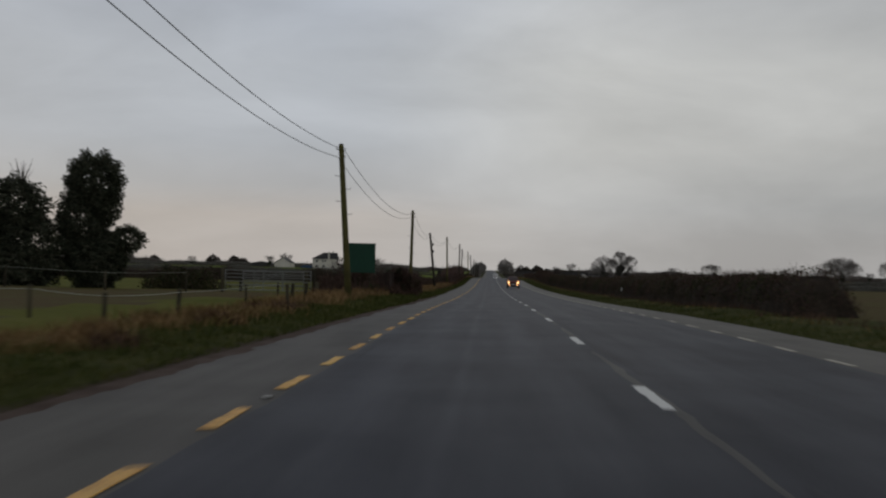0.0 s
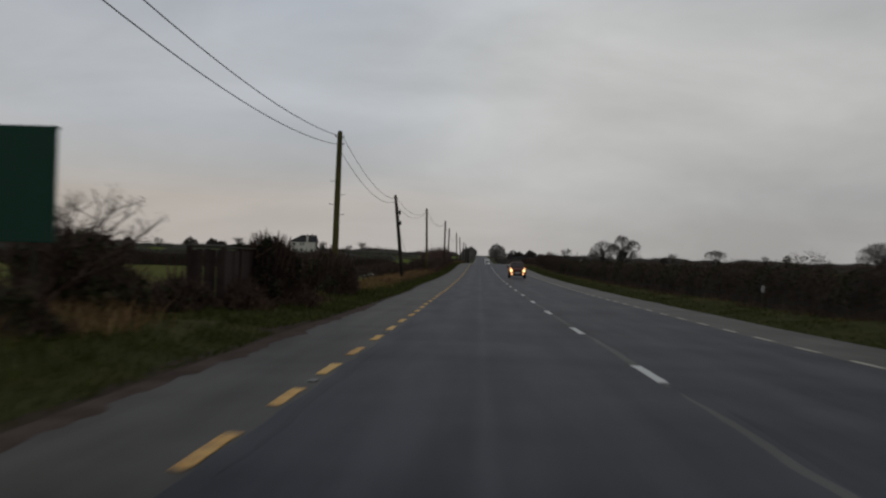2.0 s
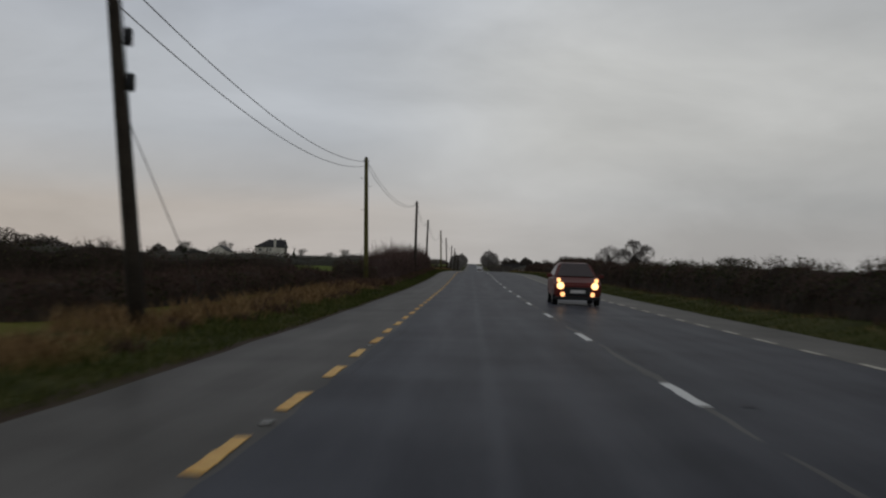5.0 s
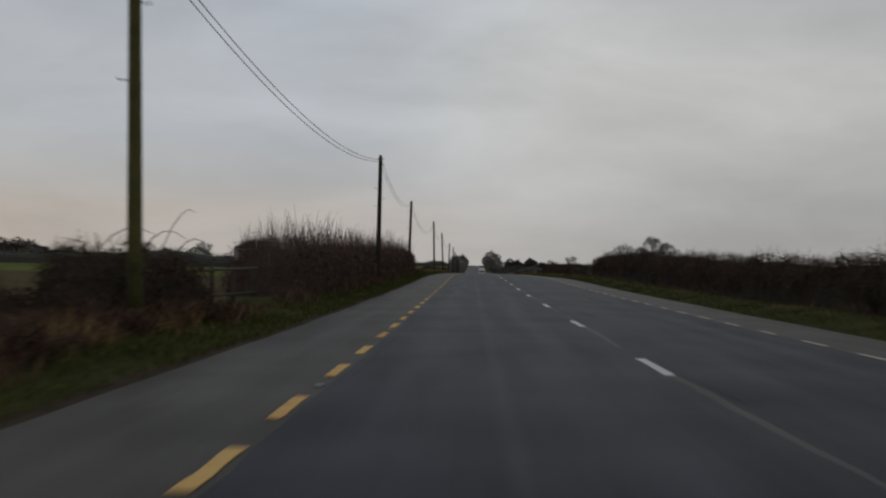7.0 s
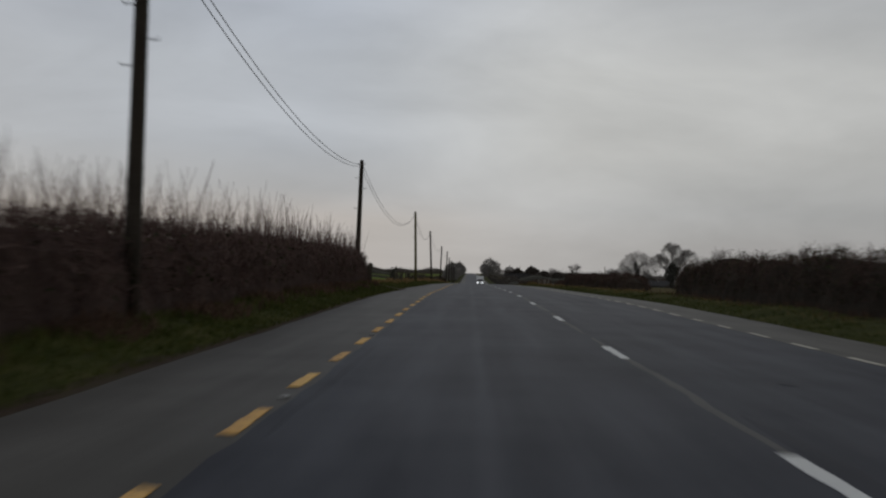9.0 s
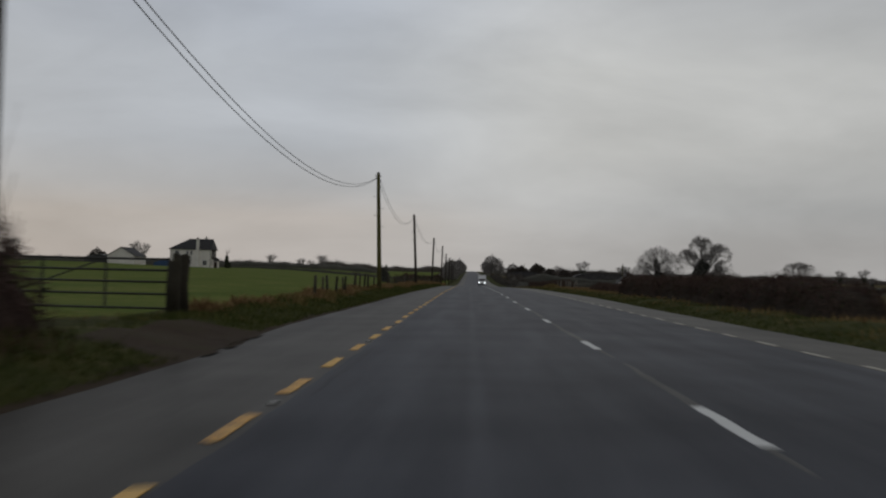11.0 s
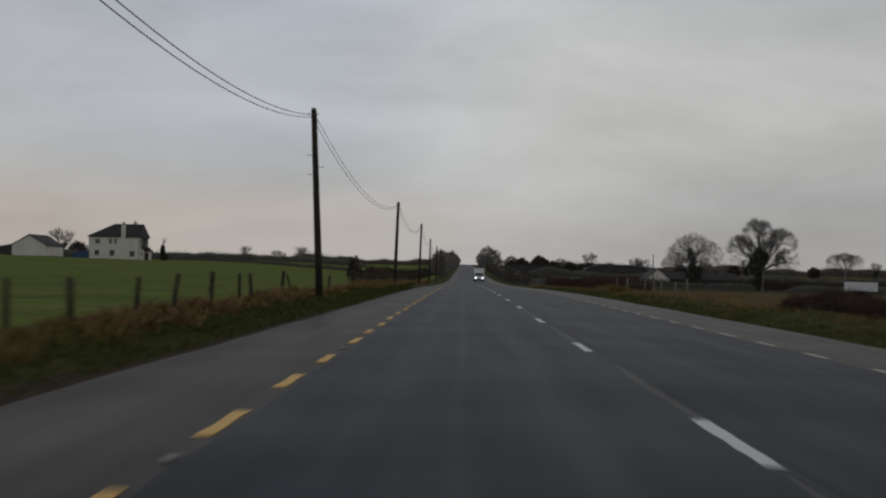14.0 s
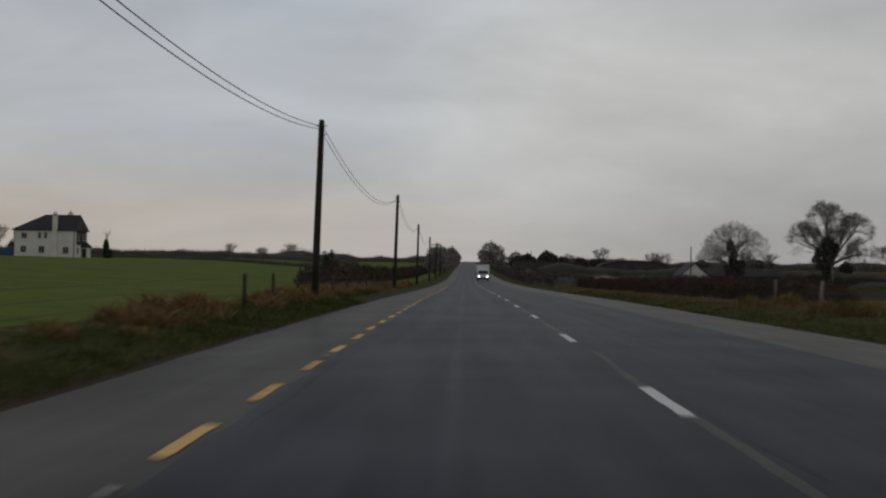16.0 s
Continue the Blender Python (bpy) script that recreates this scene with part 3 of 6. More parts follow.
def streak(name, x0, w, mat, lift, seed, lengths, gaps):
    """Long worn streaks along the road, thinning out at both ends."""
    rr = random.Random(seed)
    y = -25.0
    while y < 560:
        ln = rr.uniform(*lengths)
        ys = np.linspace(y, y + ln, max(6, int(ln / 0.25)))
        u = np.linspace(0, 1, len(ys))
        mid = x0 + 0.05 * wobble(ys, ys * 0, 4.0, seed) + 0.025 * wobble(ys, ys * 0, 0.9, seed + 1)
        half = w * (0.35 + 0.65 * np.sin(np.pi * np.clip(u, 0.02, 0.98)) ** 0.6) * (0.7 + 0.4 * wobble(ys, ys * 0, 1.3, seed + 2) + 0.45 * wobble(ys, ys * 0, 0.28, seed + 3)) / 2
        half = np.clip(half, 0.38 * w, None) * np.sin(np.pi * np.clip(u, 0.01, 0.99)) ** 0.3
        cols = [(mid - half, 0.0025), (mid - np.maximum(half - 0.03, 0.3 * half), lift), (mid + np.maximum(half - 0.03, 0.3 * half), lift), (mid + half, 0.0025)]
        v = np.concatenate([np.stack([x, ys, road_z(ys) + crown(x) + up], 1) for x, up in cols])
        i = np.arange(len(ys) - 1)
        i = np.concatenate([i, i + len(ys), i + 2 * len(ys)])
        ob = new(name, fast_mesh(name, v, np.stack([i, i + len(ys), i + len(ys) + 1, i + 1], 1), [mat], True))
        ob.parent = road
        y += ln + rr.uniform(*gaps)


streak("seam", XC + 0.03, 0.17, M_SEAM, 0.0065, 5, (6, 16), (0.3, 3))
streak("tar_strip", XC + 0.21, 0.26, M_PATCH, 0.0085, 9, (3, 10), (2, 14))
streak("tar_strip", XL + 0.27, 0.14, M_PATCH, 0.0065, 13, (5, 16), (2, 14))
for k in range(14):
    y = 4 + k * 34 + r.uniform(-4, 4)
    w, l = r.uniform(0.15, 0.3), r.uniform(0.3, 0.8)
    n = 9
    outline = [(w / 2 * math.cos(a) * r.uniform(0.75, 1.15), l / 2 * math.sin(a) * r.uniform(0.8, 1.1)) for a in (2 * math.pi * i / n for i in range(n))]
    ob = new("repair_patch", patch_mesh("repair_patch", outline, M_PATCH if k % 3 else M_SEAM))
    ob.parent = road
    ob.matrix_basis = on_road(r.choice((XC + 0.45, XC + 0.3, XC + 0.6, 3.2)) + r.uniform(-0.15, 0.15), y, 0.009)

# soft brown mud washed over the shoulder's outer edge
ys = np.arange(8.0, 96.0, 0.25)
reach = 0.20 + 0.10 * wobble(ys, ys * 0, 2.1, 31) + 0.10 * wobble(ys, ys * 0, 0.45, 32) + 0.14 * np.exp(-((ys - 73.5) / 2.2) ** 2)
reach = np.clip(reach, 0.06, None) * smooth01((ys - 8) / 4) * smooth01((96 - ys) / 8)
el = edge_left(ys)
cols = [(el - 0.06, 0.002), (el + 0.02, 0.006), (el + reach, 0.005), (el + reach + 0.05, -0.002)]
v = np.concatenate([np.stack([x, ys, road_z(ys) + crown(x) + up], 1) for x, up in cols])
i = np.concatenate([np.arange(len(ys) - 1) + k * len(ys) for k in range(3)])
new("mud_strip", fast_mesh("mud_strip", v, np.stack([i, i + len(ys), i + len(ys) + 1, i + 1], 1), [M_EARTH], True)).parent = road

# mud carried out of the field gateway
for k in range(10):
    y = 303.0 + r.uniform(-3, 4)
    x = float(edge_left(y)) + r.uniform(-0.05, 0.12)
    n, w, l = 18, r.uniform(0.15, 0.32), r.uniform(0.5, 1.4)
    outline = [(w / 2 * math.cos(a) * r.uniform(0.6, 1.2), l / 2 * math.sin(a) * r.uniform(0.6, 1.2)) for a in (2 * math.pi * i / n for i in range(n))]
    ob = new("mud_patch", patch_mesh("mud_patch", outline, M_MUD))
    ob.parent = road
    ob.matrix_basis = on_road(x, y, 0.006 + 0.002 * k)

# ---------------------------------------------------------------- grass, hedges, trees


def blades(name, xs, ys, length, width, mat, label, category, lean=0.35, base=None):
    """Many thin blades, two narrow quads each, rooted at x, y."""
    n = len(xs)
    zs = ground_z(xs, ys) - 0.02 if base is None else base
    a = rng.uniform(0, 2 * np.pi, n)
    ln = length * rng.uniform(0.5, 1.25, n)
    tip = np.stack([np.cos(a) * ln * lean * rng.uniform(0.2, 1.4, n), np.sin(a) * ln * lean * rng.uniform(0.2, 1.4, n), ln], 1)
    b = rng.uniform(0, 2 * np.pi, n)
    side = np.stack([np.cos(b), np.sin(b) * 0.6, np.zeros(n)], 1) * (width * rng.uniform(0.6, 1.4, n))[:, None]
    root = np.stack([xs, ys, zs], 1)
    mid = root + tip * np.array([0.4, 0.4, 0.6])
    v = np.stack([root - side, root + side, mid + side * 0.7, root + tip, mid - side * 0.7, root + tip + side * 0.15], 1)
    v = v.reshape(-1, 3)
    i = np.arange(n)[:, None] * 6
    faces = np.concatenate([i + np.array([0, 1, 2, 4]), i + np.array([4, 2, 5, 3])])
    return tagged(new(name, fast_mesh(name, v, faces, [mat])), label, category, kind="stuff")


def scatter(n, x0, x1, y0, y1, clump=3.0, seed=1.0, keep=0.0):
    """Roots in a strip, in clumps."""
    xs, ys = rng.uniform(x0, x1, n), rng.uniform(y0, y1, n)
    ok = (wobble(xs, ys, clump, seed) + rng.uniform(-0.5, 0.5, n) > keep) & ~gateway(xs, ys)
    return xs[ok], ys[ok]


def quads(centres, length, width, up=0.0, tilt=1.0):
    """Leaf-like quads at random turns; up: how far they point upwards."""
    n = len(centres)
    d = rng.normal(size=(n, 3)) * np.array([1, 1, tilt]) + np.array([0, 0, up])
    d /= np.linalg.norm(d, axis=1)[:, None]
    s = np.cross(d, rng.normal(size=(n, 3)))
    s /= np.linalg.norm(s, axis=1)[:, None] + 1e-9
    d = d * (length * rng.uniform(0.5, 1.3, n))[:, None]
    s = s * (width * rng.uniform(0.6, 1.3, n))[:, None]
    v = np.stack([centres - d / 2 - s * 0.5, centres - d / 2 + s * 0.5, centres + d / 2 + s * 0.35, centres + d / 2 - s * 0.35], 1).reshape(-1, 3)
    return v, np.arange(n * 4).reshape(n, 4)


def hedge(name, a, b, width, height, label, leaf=M_LEAF, twig=M_TWIG, density=1.0, sprigs=1.0, sprig_len=0.6, lumps=0.25, seed=1.0,
          size=1.0, ends=True, category="hedge", core=M_CORE, leafy=0.5):
    """A hedge from a to b: a dark lumpy middle under a shell of leaves and twigs, with sprigs standing out of the top."""
    a, b = np.array(a, float), np.array(b, float)
    length = np.linalg.norm(b - a)
    along = (b - a) / length
    across = np.array([-along[1], along[0]])
    hfun = height if callable(height) else (lambda s: np.full_like(np.asarray(s, float), height))
    verts, faces, mats, count = [], [], [], 0

    def top(s):
        h = hfun(s) * (1 + lumps * wobble(s, s * 0 + 3, 2.2 * size, seed) + lumps * 0.6 * wobble(s, s * 0, 0.8 * size, seed + 1))
        if ends:
            h = h * np.sqrt(np.clip(np.minimum(s, length - s) / (0.6 * width + 0.1), 0.0004, 1))
        return h

    def put(u, s, rel):
        x = a[0] + along[0] * s + across[0] * u
        y = a[1] + along[1] * s + across[1] * u
        return np.stack([x, y, ground_z(x, y) + rel], -1)

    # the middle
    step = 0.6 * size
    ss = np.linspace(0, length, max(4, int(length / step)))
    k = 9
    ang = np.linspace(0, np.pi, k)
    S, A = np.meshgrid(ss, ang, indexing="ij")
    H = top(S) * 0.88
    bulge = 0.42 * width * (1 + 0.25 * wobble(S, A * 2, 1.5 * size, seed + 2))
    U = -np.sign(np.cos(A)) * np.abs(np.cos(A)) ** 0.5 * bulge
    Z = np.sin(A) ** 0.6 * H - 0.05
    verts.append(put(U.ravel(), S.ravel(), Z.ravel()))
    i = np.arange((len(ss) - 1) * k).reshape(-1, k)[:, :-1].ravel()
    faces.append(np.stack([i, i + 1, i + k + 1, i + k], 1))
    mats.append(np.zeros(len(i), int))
    count = len(ss) * k
    # the shell
    n = int(length * density * 330 / size ** 1.3)
    s, t = rng.uniform(0, length, n), rng.uniform(0.03, 0.97, n) * np.pi
    shell = rng.uniform(0.80, 1.06, n)
    u = -np.sign(np.cos(t)) * np.abs(np.cos(t)) ** 0.5 * 0.47 * width * shell * (1 + 0.25 * wobble(s, t * 2, 1.5 * size, seed + 2))
    z = np.sin(t) ** 0.6 * top(s) * shell
    isleaf = rng.uniform(0, 1, n) < leafy * (0.6 + 0.8 * (wobble(s, z, 2.5 * size, seed + 3) > 0))
    c = put(u, s, z)
    for sel, ln, wd, m, up in ((isleaf, 0.085 * size, 0.062 * size, 1, 0.1), (~isleaf, 0.42 * size, 0.014 * size, 2, 1.0)):
        v, f = quads(c[sel], ln, wd, up)
        verts.append(v)
        faces.append(f + count)
        mats.append(np.full(len(f), m))
        count += len(v)
    # sprigs on top
    n = int(length * density * sprigs * 26 / size)
    if n:
        s = rng.uniform(0, length, n)
        s = s[wobble(s, s * 0 + 7, 1.6, seed + 5) + rng.uniform(-0.9, 0.9, n) > -0.3]
        u = rng.uniform(-0.38, 0.38, len(s)) * width
        ln = sprig_len * rng.uniform(0.3, 1.2, len(s)) * (0.8 + 0.45 * wobble(s, s * 0, 1.7, seed + 6))
        c = put(u, s, top(s) * 0.92)
        d = np.stack([rng.normal(0, 0.22, len(s)), rng.normal(0, 0.22, len(s)), np.ones(len(s))], 1) * ln[:, None]
        w = np.stack([rng.uniform(-1, 1, len(s)), rng.uniform(-0.5, 0.5, len(s)), np.zeros(len(s))], 1)
        w = w / np.linalg.norm(w, axis=1)[:, None] * 0.008 * size
        v = np.stack([c - w, c + w, c + d + w * 0.4, c + d - w * 0.4], 1).reshape(-1, 3)
        f = np.arange(len(v)).reshape(-1, 4) + count
        verts.append(v)
        faces.append(f)
        mats.append(np.full(len(f), 2))
        count += len(v)
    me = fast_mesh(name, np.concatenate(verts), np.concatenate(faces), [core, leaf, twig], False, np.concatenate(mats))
    return tagged(new(name, me), label, category, kind="stuff")


def branch_arrays(height, spread, seed, levels=5, trunk=0.32, fork=0.28, thin=0.012):
    """Branches of a bare tree as tapered square tubes: verts, faces, and the ends of the outer twigs."""
    r = random.Random(seed)
    segs, tips = [], []

    def grow(p, d, length, rad, level):
        steps = 3 if level < 2 else 2
        q = p
        for k in range(steps):
            d = (d + Vector((r.gauss(0, 0.13), r.gauss(0, 0.13), r.gauss(0.03, 0.08)))).normalized()
            q2 = q + d * length / steps
            r1, r2 = rad * (1 - 0.3 * k / steps), rad * (1 - 0.3 * (k + 1) / steps)
            segs.append((q, q2, max(r1, thin), max(r2, thin * 0.7)))
            q = q2
            if level >= 1 and k < steps - 1 and r.random() < 0.75:
                side = (d + Vector((r.gauss(0, 0.7), r.gauss(0, 0.7), r.gauss(0.1, 0.4)))).normalized()
                if level < levels:
                    grow(q, side, length * r.uniform(0.5, 0.75), rad * 0.5, level + 1)
        if level >= levels:
            tips.append(q)
            return
        n = 4 if level == 0 else (3 if r.random() < 0.6 else 2)
        for k in range(n):
            a = 2 * math.pi * (k + r.random() * 0.7) / n
            out = Vector((math.cos(a) * spread, math.sin(a) * spread, r.uniform(0.25, 0.95)))
            nd = (d * 0.7 + out * (0.9 if level == 0 else 0.75) + Vector((r.gauss(0, 0.15), r.gauss(0, 0.15), 0))).normalized()
            grow(q, nd, length * r.uniform(0.66, 0.86), rad * 0.62, level + 1)

    grow(Vector((0, 0, -0.2)), Vector((0, 0, 1)), height * fork, trunk, 0)
    p1 = np.array([s[0] for s in segs])
    p2 = np.array([s[1] for s in segs])
    r1, r2 = np.array([s[2] for s in segs]), np.array([s[3] for s in segs])
    top = p2[:, 2].max()
    scale = height / top
    d = p2 - p1
    d /= np.linalg.norm(d, axis=1)[:, None] + 1e-9
    ref = np.where(np.abs(d[:, 2:3]) < 0.9, np.array([[0, 0, 1.0]]), np.array([[1.0, 0, 0]]))
    u = np.cross(d, ref)
    u /= np.linalg.norm(u, axis=1)[:, None] + 1e-9
    w = np.cross(d, u)
    ring = lambda p, rr: np.stack([p * scale + rr[:, None] * (u * cx + w * cy) for cx, cy in ((1, 0), (0, 1), (-1, 0), (0, -1))], 1)
    v = np.concatenate([ring(p1, r1), ring(p2, r2)], 1).reshape(-1, 3)
    i = np.arange(len(segs))[:, None] * 8
    f = np.concatenate([i + np.array([k, (k + 1) % 4, (k + 1) % 4 + 4, k + 4]) for k in range(4)])
    return v, f, np.array(tips) * scale, segs, scale


def bare_tree(name, place, height, spread, seed, label, trunk=0.32, levels=5, ivy=0.0, fork=0.28, twig=M_CROWN, thin=0.015, width=None, bushy=7):
    """A winter tree: trunk and limbs, fine twigs, and ivy round the trunk where it has any."""
    x, y = place
    ob = thing(name, (x, y, float(ground_z(x, y)) - 0.05), label, "tree")
    v, f, tips, segs, scale = branch_arrays(height, spread, seed, levels, trunk, fork, thin)
    if width:
        wide = width / 2 / (np.percentile(np.hypot(tips[:, 0], tips[:, 1]), 92) + 1e-6)
        lift = np.clip(v[:, 2:3] / (0.25 * height), 0, 1)
        v = v * (1 + (np.array([wide, wide, 1]) - 1) * lift)
        tips = tips * np.array([wide, wide, 1])
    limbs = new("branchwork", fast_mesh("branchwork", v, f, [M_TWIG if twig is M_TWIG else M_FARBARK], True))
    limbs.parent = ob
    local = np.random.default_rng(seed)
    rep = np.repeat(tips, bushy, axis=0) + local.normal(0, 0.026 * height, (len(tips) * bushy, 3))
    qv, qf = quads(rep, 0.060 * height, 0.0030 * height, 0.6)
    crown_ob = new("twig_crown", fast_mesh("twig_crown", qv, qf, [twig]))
    crown_ob.parent = ob
    if ivy:
        pts = []
        for a, b, r1, r2 in segs:
            if a.z * scale < height * ivy and r1 > 0.09:
                n = int(30 + 500 * r1)
                t = local.uniform(0, 1, n)[:, None]
                pts.append((np.array(a) * (1 - t) + np.array(b) * t) * scale + local.normal(0, r1 * 0.9 + 0.18, (n, 3)))
        if pts:
            qv, qf = quads(np.concatenate(pts), 0.34, 0.26)
            iv = new("ivy", fast_mesh("ivy", qv, qf, [M_IVY]))
            iv.parent = ob
            iv["label"] = "dark ivy round the trunk and lower limbs"
    return ob


def winter_tree(place, heads, seed, label, trunk=0.35, fork=3.0, limbs=12, twigs=9, ivy=(), twig=M_CROWN, name="bare_tree"):
    """A bare tree whose limbs spread into rounded heads (x, y, z, rx, rz), with fine twigs outside and ivy in clumps."""
    x, y = place
    ob = thing(name, (x, y, float(ground_z(x, y)) - 0.05), label, "tree")
    r = random.Random(seed)
    segs, ends = [], []

    def bough(p, q, bend, r0, r1, steps):
        """A curved branch from p to q; returns its points."""
        c = (p + q) / 2 + bend
        pts = []
        for i in range(steps + 1):
            t = i / steps
            pts.append(p * (1 - t) ** 2 + c * (2 * t * (1 - t)) + q * t ** 2 + Vector((r.gauss(0, 0.06), r.gauss(0, 0.06), r.gauss(0, 0.05))) * (0 < i < steps))
        for i in range(steps):
            segs.append((pts[i], pts[i + 1], r0 + (r1 - r0) * i / steps, r0 + (r1 - r0) * (i + 1) / steps))
        return pts

    def outward():
        d = Vector((r.gauss(0, 1), r.gauss(0, 1), r.gauss(0.25, 1))).normalized()
        return d if d.z > -0.55 else Vector((d.x, d.y, -d.z))

    stem = bough(Vector((0, 0, -0.2)), Vector((r.uniform(-.3, .3), r.uniform(-.3, .3), fork)), Vector((0.1, 0, 0)), trunk * 1.2, trunk * 0.85, 4)
    total = sum(h[3] ** 2 for h in heads)
    for hx, hy, hz_, rx, rz in heads:
        mid = Vector((hx, hy, hz_))
        leader = bough(stem[-1], mid, Vector((-hx * 0.15, -hy * 0.15, abs(hx) * 0.12)), trunk * 0.7, trunk * 0.3, 6)
        for k in range(max(5, int(limbs * rx ** 2 / total * len(heads)))):
            d = outward()
            start = r.choice(leader[1:])
            tip = mid + Vector((d.x * rx, d.y * rx, d.z * rz)) * r.uniform(0.45, 0.65)
            limb = bough(start, tip, Vector((0, 0, 0.12 * (tip - start).length)), trunk * 0.24, trunk * 0.09, 4)
            for _ in range(7):
                d2 = (d + Vector((r.gauss(0, 0.55), r.gauss(0, 0.55), r.gauss(0.1, 0.5)))).normalized()
                tip2 = mid + Vector((d2.x * rx, d2.y * rx, d2.z * rz)) * r.uniform(0.72, 0.9)
                branch = bough(r.choice(limb[1:]), tip2, Vector((0, 0, 0.3)), trunk * 0.085, trunk * 0.035, 3)
                for _ in range(5):
                    d3 = (d2 + Vector((r.gauss(0, 0.35), r.gauss(0, 0.35), r.gauss(0.05, 0.3)))).normalized()
                    lump = 1 + 0.06 * math.sin(5 * d3.x + seed) + 0.05 * math.sin(9 * d3.z + 7 * d3.y)
                    tip3 = mid + Vector((d3.x * rx, d3.y * rx, d3.z * rz)) * r.uniform(0.88, 1.0) * lump
                    fine = bough(r.choice(branch[1:]), tip3, Vector((0, 0, 0.12)), trunk * 0.036, 0.008, 2)
                    ends.append((fine[1], fine[2], d3))
    p1, p2 = np.array([q[0] for q in segs]), np.array([q[1] for q in segs])
    r1, r2 = np.array([q[2] for q in segs]), np.array([q[3] for q in segs])
    d = p2 - p1
    d /= np.linalg.norm(d, axis=1)[:, None] + 1e-9
    ref = np.where(np.abs(d[:, 2:3]) < 0.9, np.array([[0, 0, 1.0]]), np.array([[1.0, 0, 0]]))
    u = np.cross(d, ref)
    u /= np.linalg.norm(u, axis=1)[:, None] + 1e-9
    w = np.cross(d, u)
    ring = lambda p, rr_: np.stack([p + rr_[:, None] * (u * cx + w * cy) for cx, cy in ((1, 0), (0, 1), (-1, 0), (0, -1))], 1)
    v = np.concatenate([ring(p1, r1), ring(p2, r2)], 1).reshape(-1, 3)
    i = np.arange(len(segs))[:, None] * 8
    f = np.concatenate([i + np.array([k, (k + 1) % 4, (k + 1) % 4 + 4, k + 4]) for k in range(4)])
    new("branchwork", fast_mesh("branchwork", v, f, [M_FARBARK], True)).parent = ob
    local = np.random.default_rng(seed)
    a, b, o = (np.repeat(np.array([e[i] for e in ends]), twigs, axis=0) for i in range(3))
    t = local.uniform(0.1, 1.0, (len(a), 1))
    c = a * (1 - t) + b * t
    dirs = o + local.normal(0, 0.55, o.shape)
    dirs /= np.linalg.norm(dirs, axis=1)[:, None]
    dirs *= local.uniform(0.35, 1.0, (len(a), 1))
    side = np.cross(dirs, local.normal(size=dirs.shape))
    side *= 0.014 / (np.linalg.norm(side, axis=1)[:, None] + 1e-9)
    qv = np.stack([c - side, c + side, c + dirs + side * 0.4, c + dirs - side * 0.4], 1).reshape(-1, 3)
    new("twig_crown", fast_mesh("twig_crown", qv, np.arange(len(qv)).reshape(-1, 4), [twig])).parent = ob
    if ivy:
        pts = []
        for ix, iy, iz, irx, irz in ivy:
            n = int(420 * irx * irz + 200)
            e = local.normal(size=(n, 3))
            e /= np.linalg.norm(e, axis=1)[:, None]
            lump = 1 + 0.22 * np.sin(e[:, 0] * 6 + iz) * np.sin(e[:, 2] * 7 + seed) + 0.12 * np.sin(e[:, 1] * 14)
            pts.append(np.array([ix, iy, iz]) + e * np.array([irx, irx, irz]) * (local.uniform(0.2, 1, n) ** 0.45 * lump)[:, None])
        qv, qf = quads(np.concatenate(pts), 0.30, 0.24)
        iv = new("ivy", fast_mesh("ivy", qv, qf, [M_FARLEAF]))
        iv.parent = ob
        iv["label"] = "dark ivy round the trunk and lower limbs"
    return ob


def leafy_tree(name, place, height, lobes, seed, label, leaf=M_IVY, n=9000, leaf_size=0.22, twig_tufts=()):
    """An ivy-clad or evergreen tree: trunk, and a crown of leaves in uneven lobes (x, y, z, rx, rz)."""
    x, y = place
    ob = thing(name, (x, y, float(ground_z(x, y)) - 0.05), label, "tree")
    part("trunk", tube_bm([(0, 0, -0.2), (0.1, 0, height * 0.3), (0, 0.1, height * 0.6), (0.05, 0, height * 0.85)], [0.4, 0.32, 0.2, 0.06], 9), M_BARK, ob)
    local = np.random.default_rng(seed)
    vol = np.array([l[3] ** 2 * l[4] for l in lobes])
    pts = []
    for l, share in zip(lobes, vol / vol.sum()):
        k = int(n * share)
        d = local.normal(size=(k, 3))
        d /= np.linalg.norm(d, axis=1)[:, None]
        rad = local.uniform(0.35, 1.0, k) ** 0.4
        lump = 1 + 0.16 * np.sin(d[:, 0] * 9 + seed) * np.sin(d[:, 2] * 8 + l[0]) + 0.10 * np.sin(d[:, 1] * 17 + d[:, 2] * 13)
        pts.append(np.array(l[:3]) + d * np.array([l[3], l[3], l[4]]) * (rad * lump)[:, None])
    qv, qf = quads(np.concatenate(pts), leaf_size, leaf_size * 0.8)
    c = new("crown", fast_mesh("crown", qv, qf, [leaf]))
    c.parent = ob
    for tx, ty, tz, ln, k in twig_tufts:
        bm = bmesh.new()
        rr = random.Random(seed + k)
        for _ in range(k):
            e = (tx + rr.uniform(-1, 1) * ln * 0.5, ty + rr.uniform(-1, 1) * ln * 0.5, tz + ln * rr.uniform(0.6, 1.1))
            tube_bm([(tx + rr.uniform(-0.2, 0.2), ty, tz), ((tx + e[0]) / 2 + rr.uniform(-0.1, 0.1), (ty + e[1]) / 2, (tz + e[2]) / 2 + 0.1), e], [0.03, 0.02, 0.008], 4, bm)
        part("branch_tuft", bm, M_BARK, ob)
    return ob


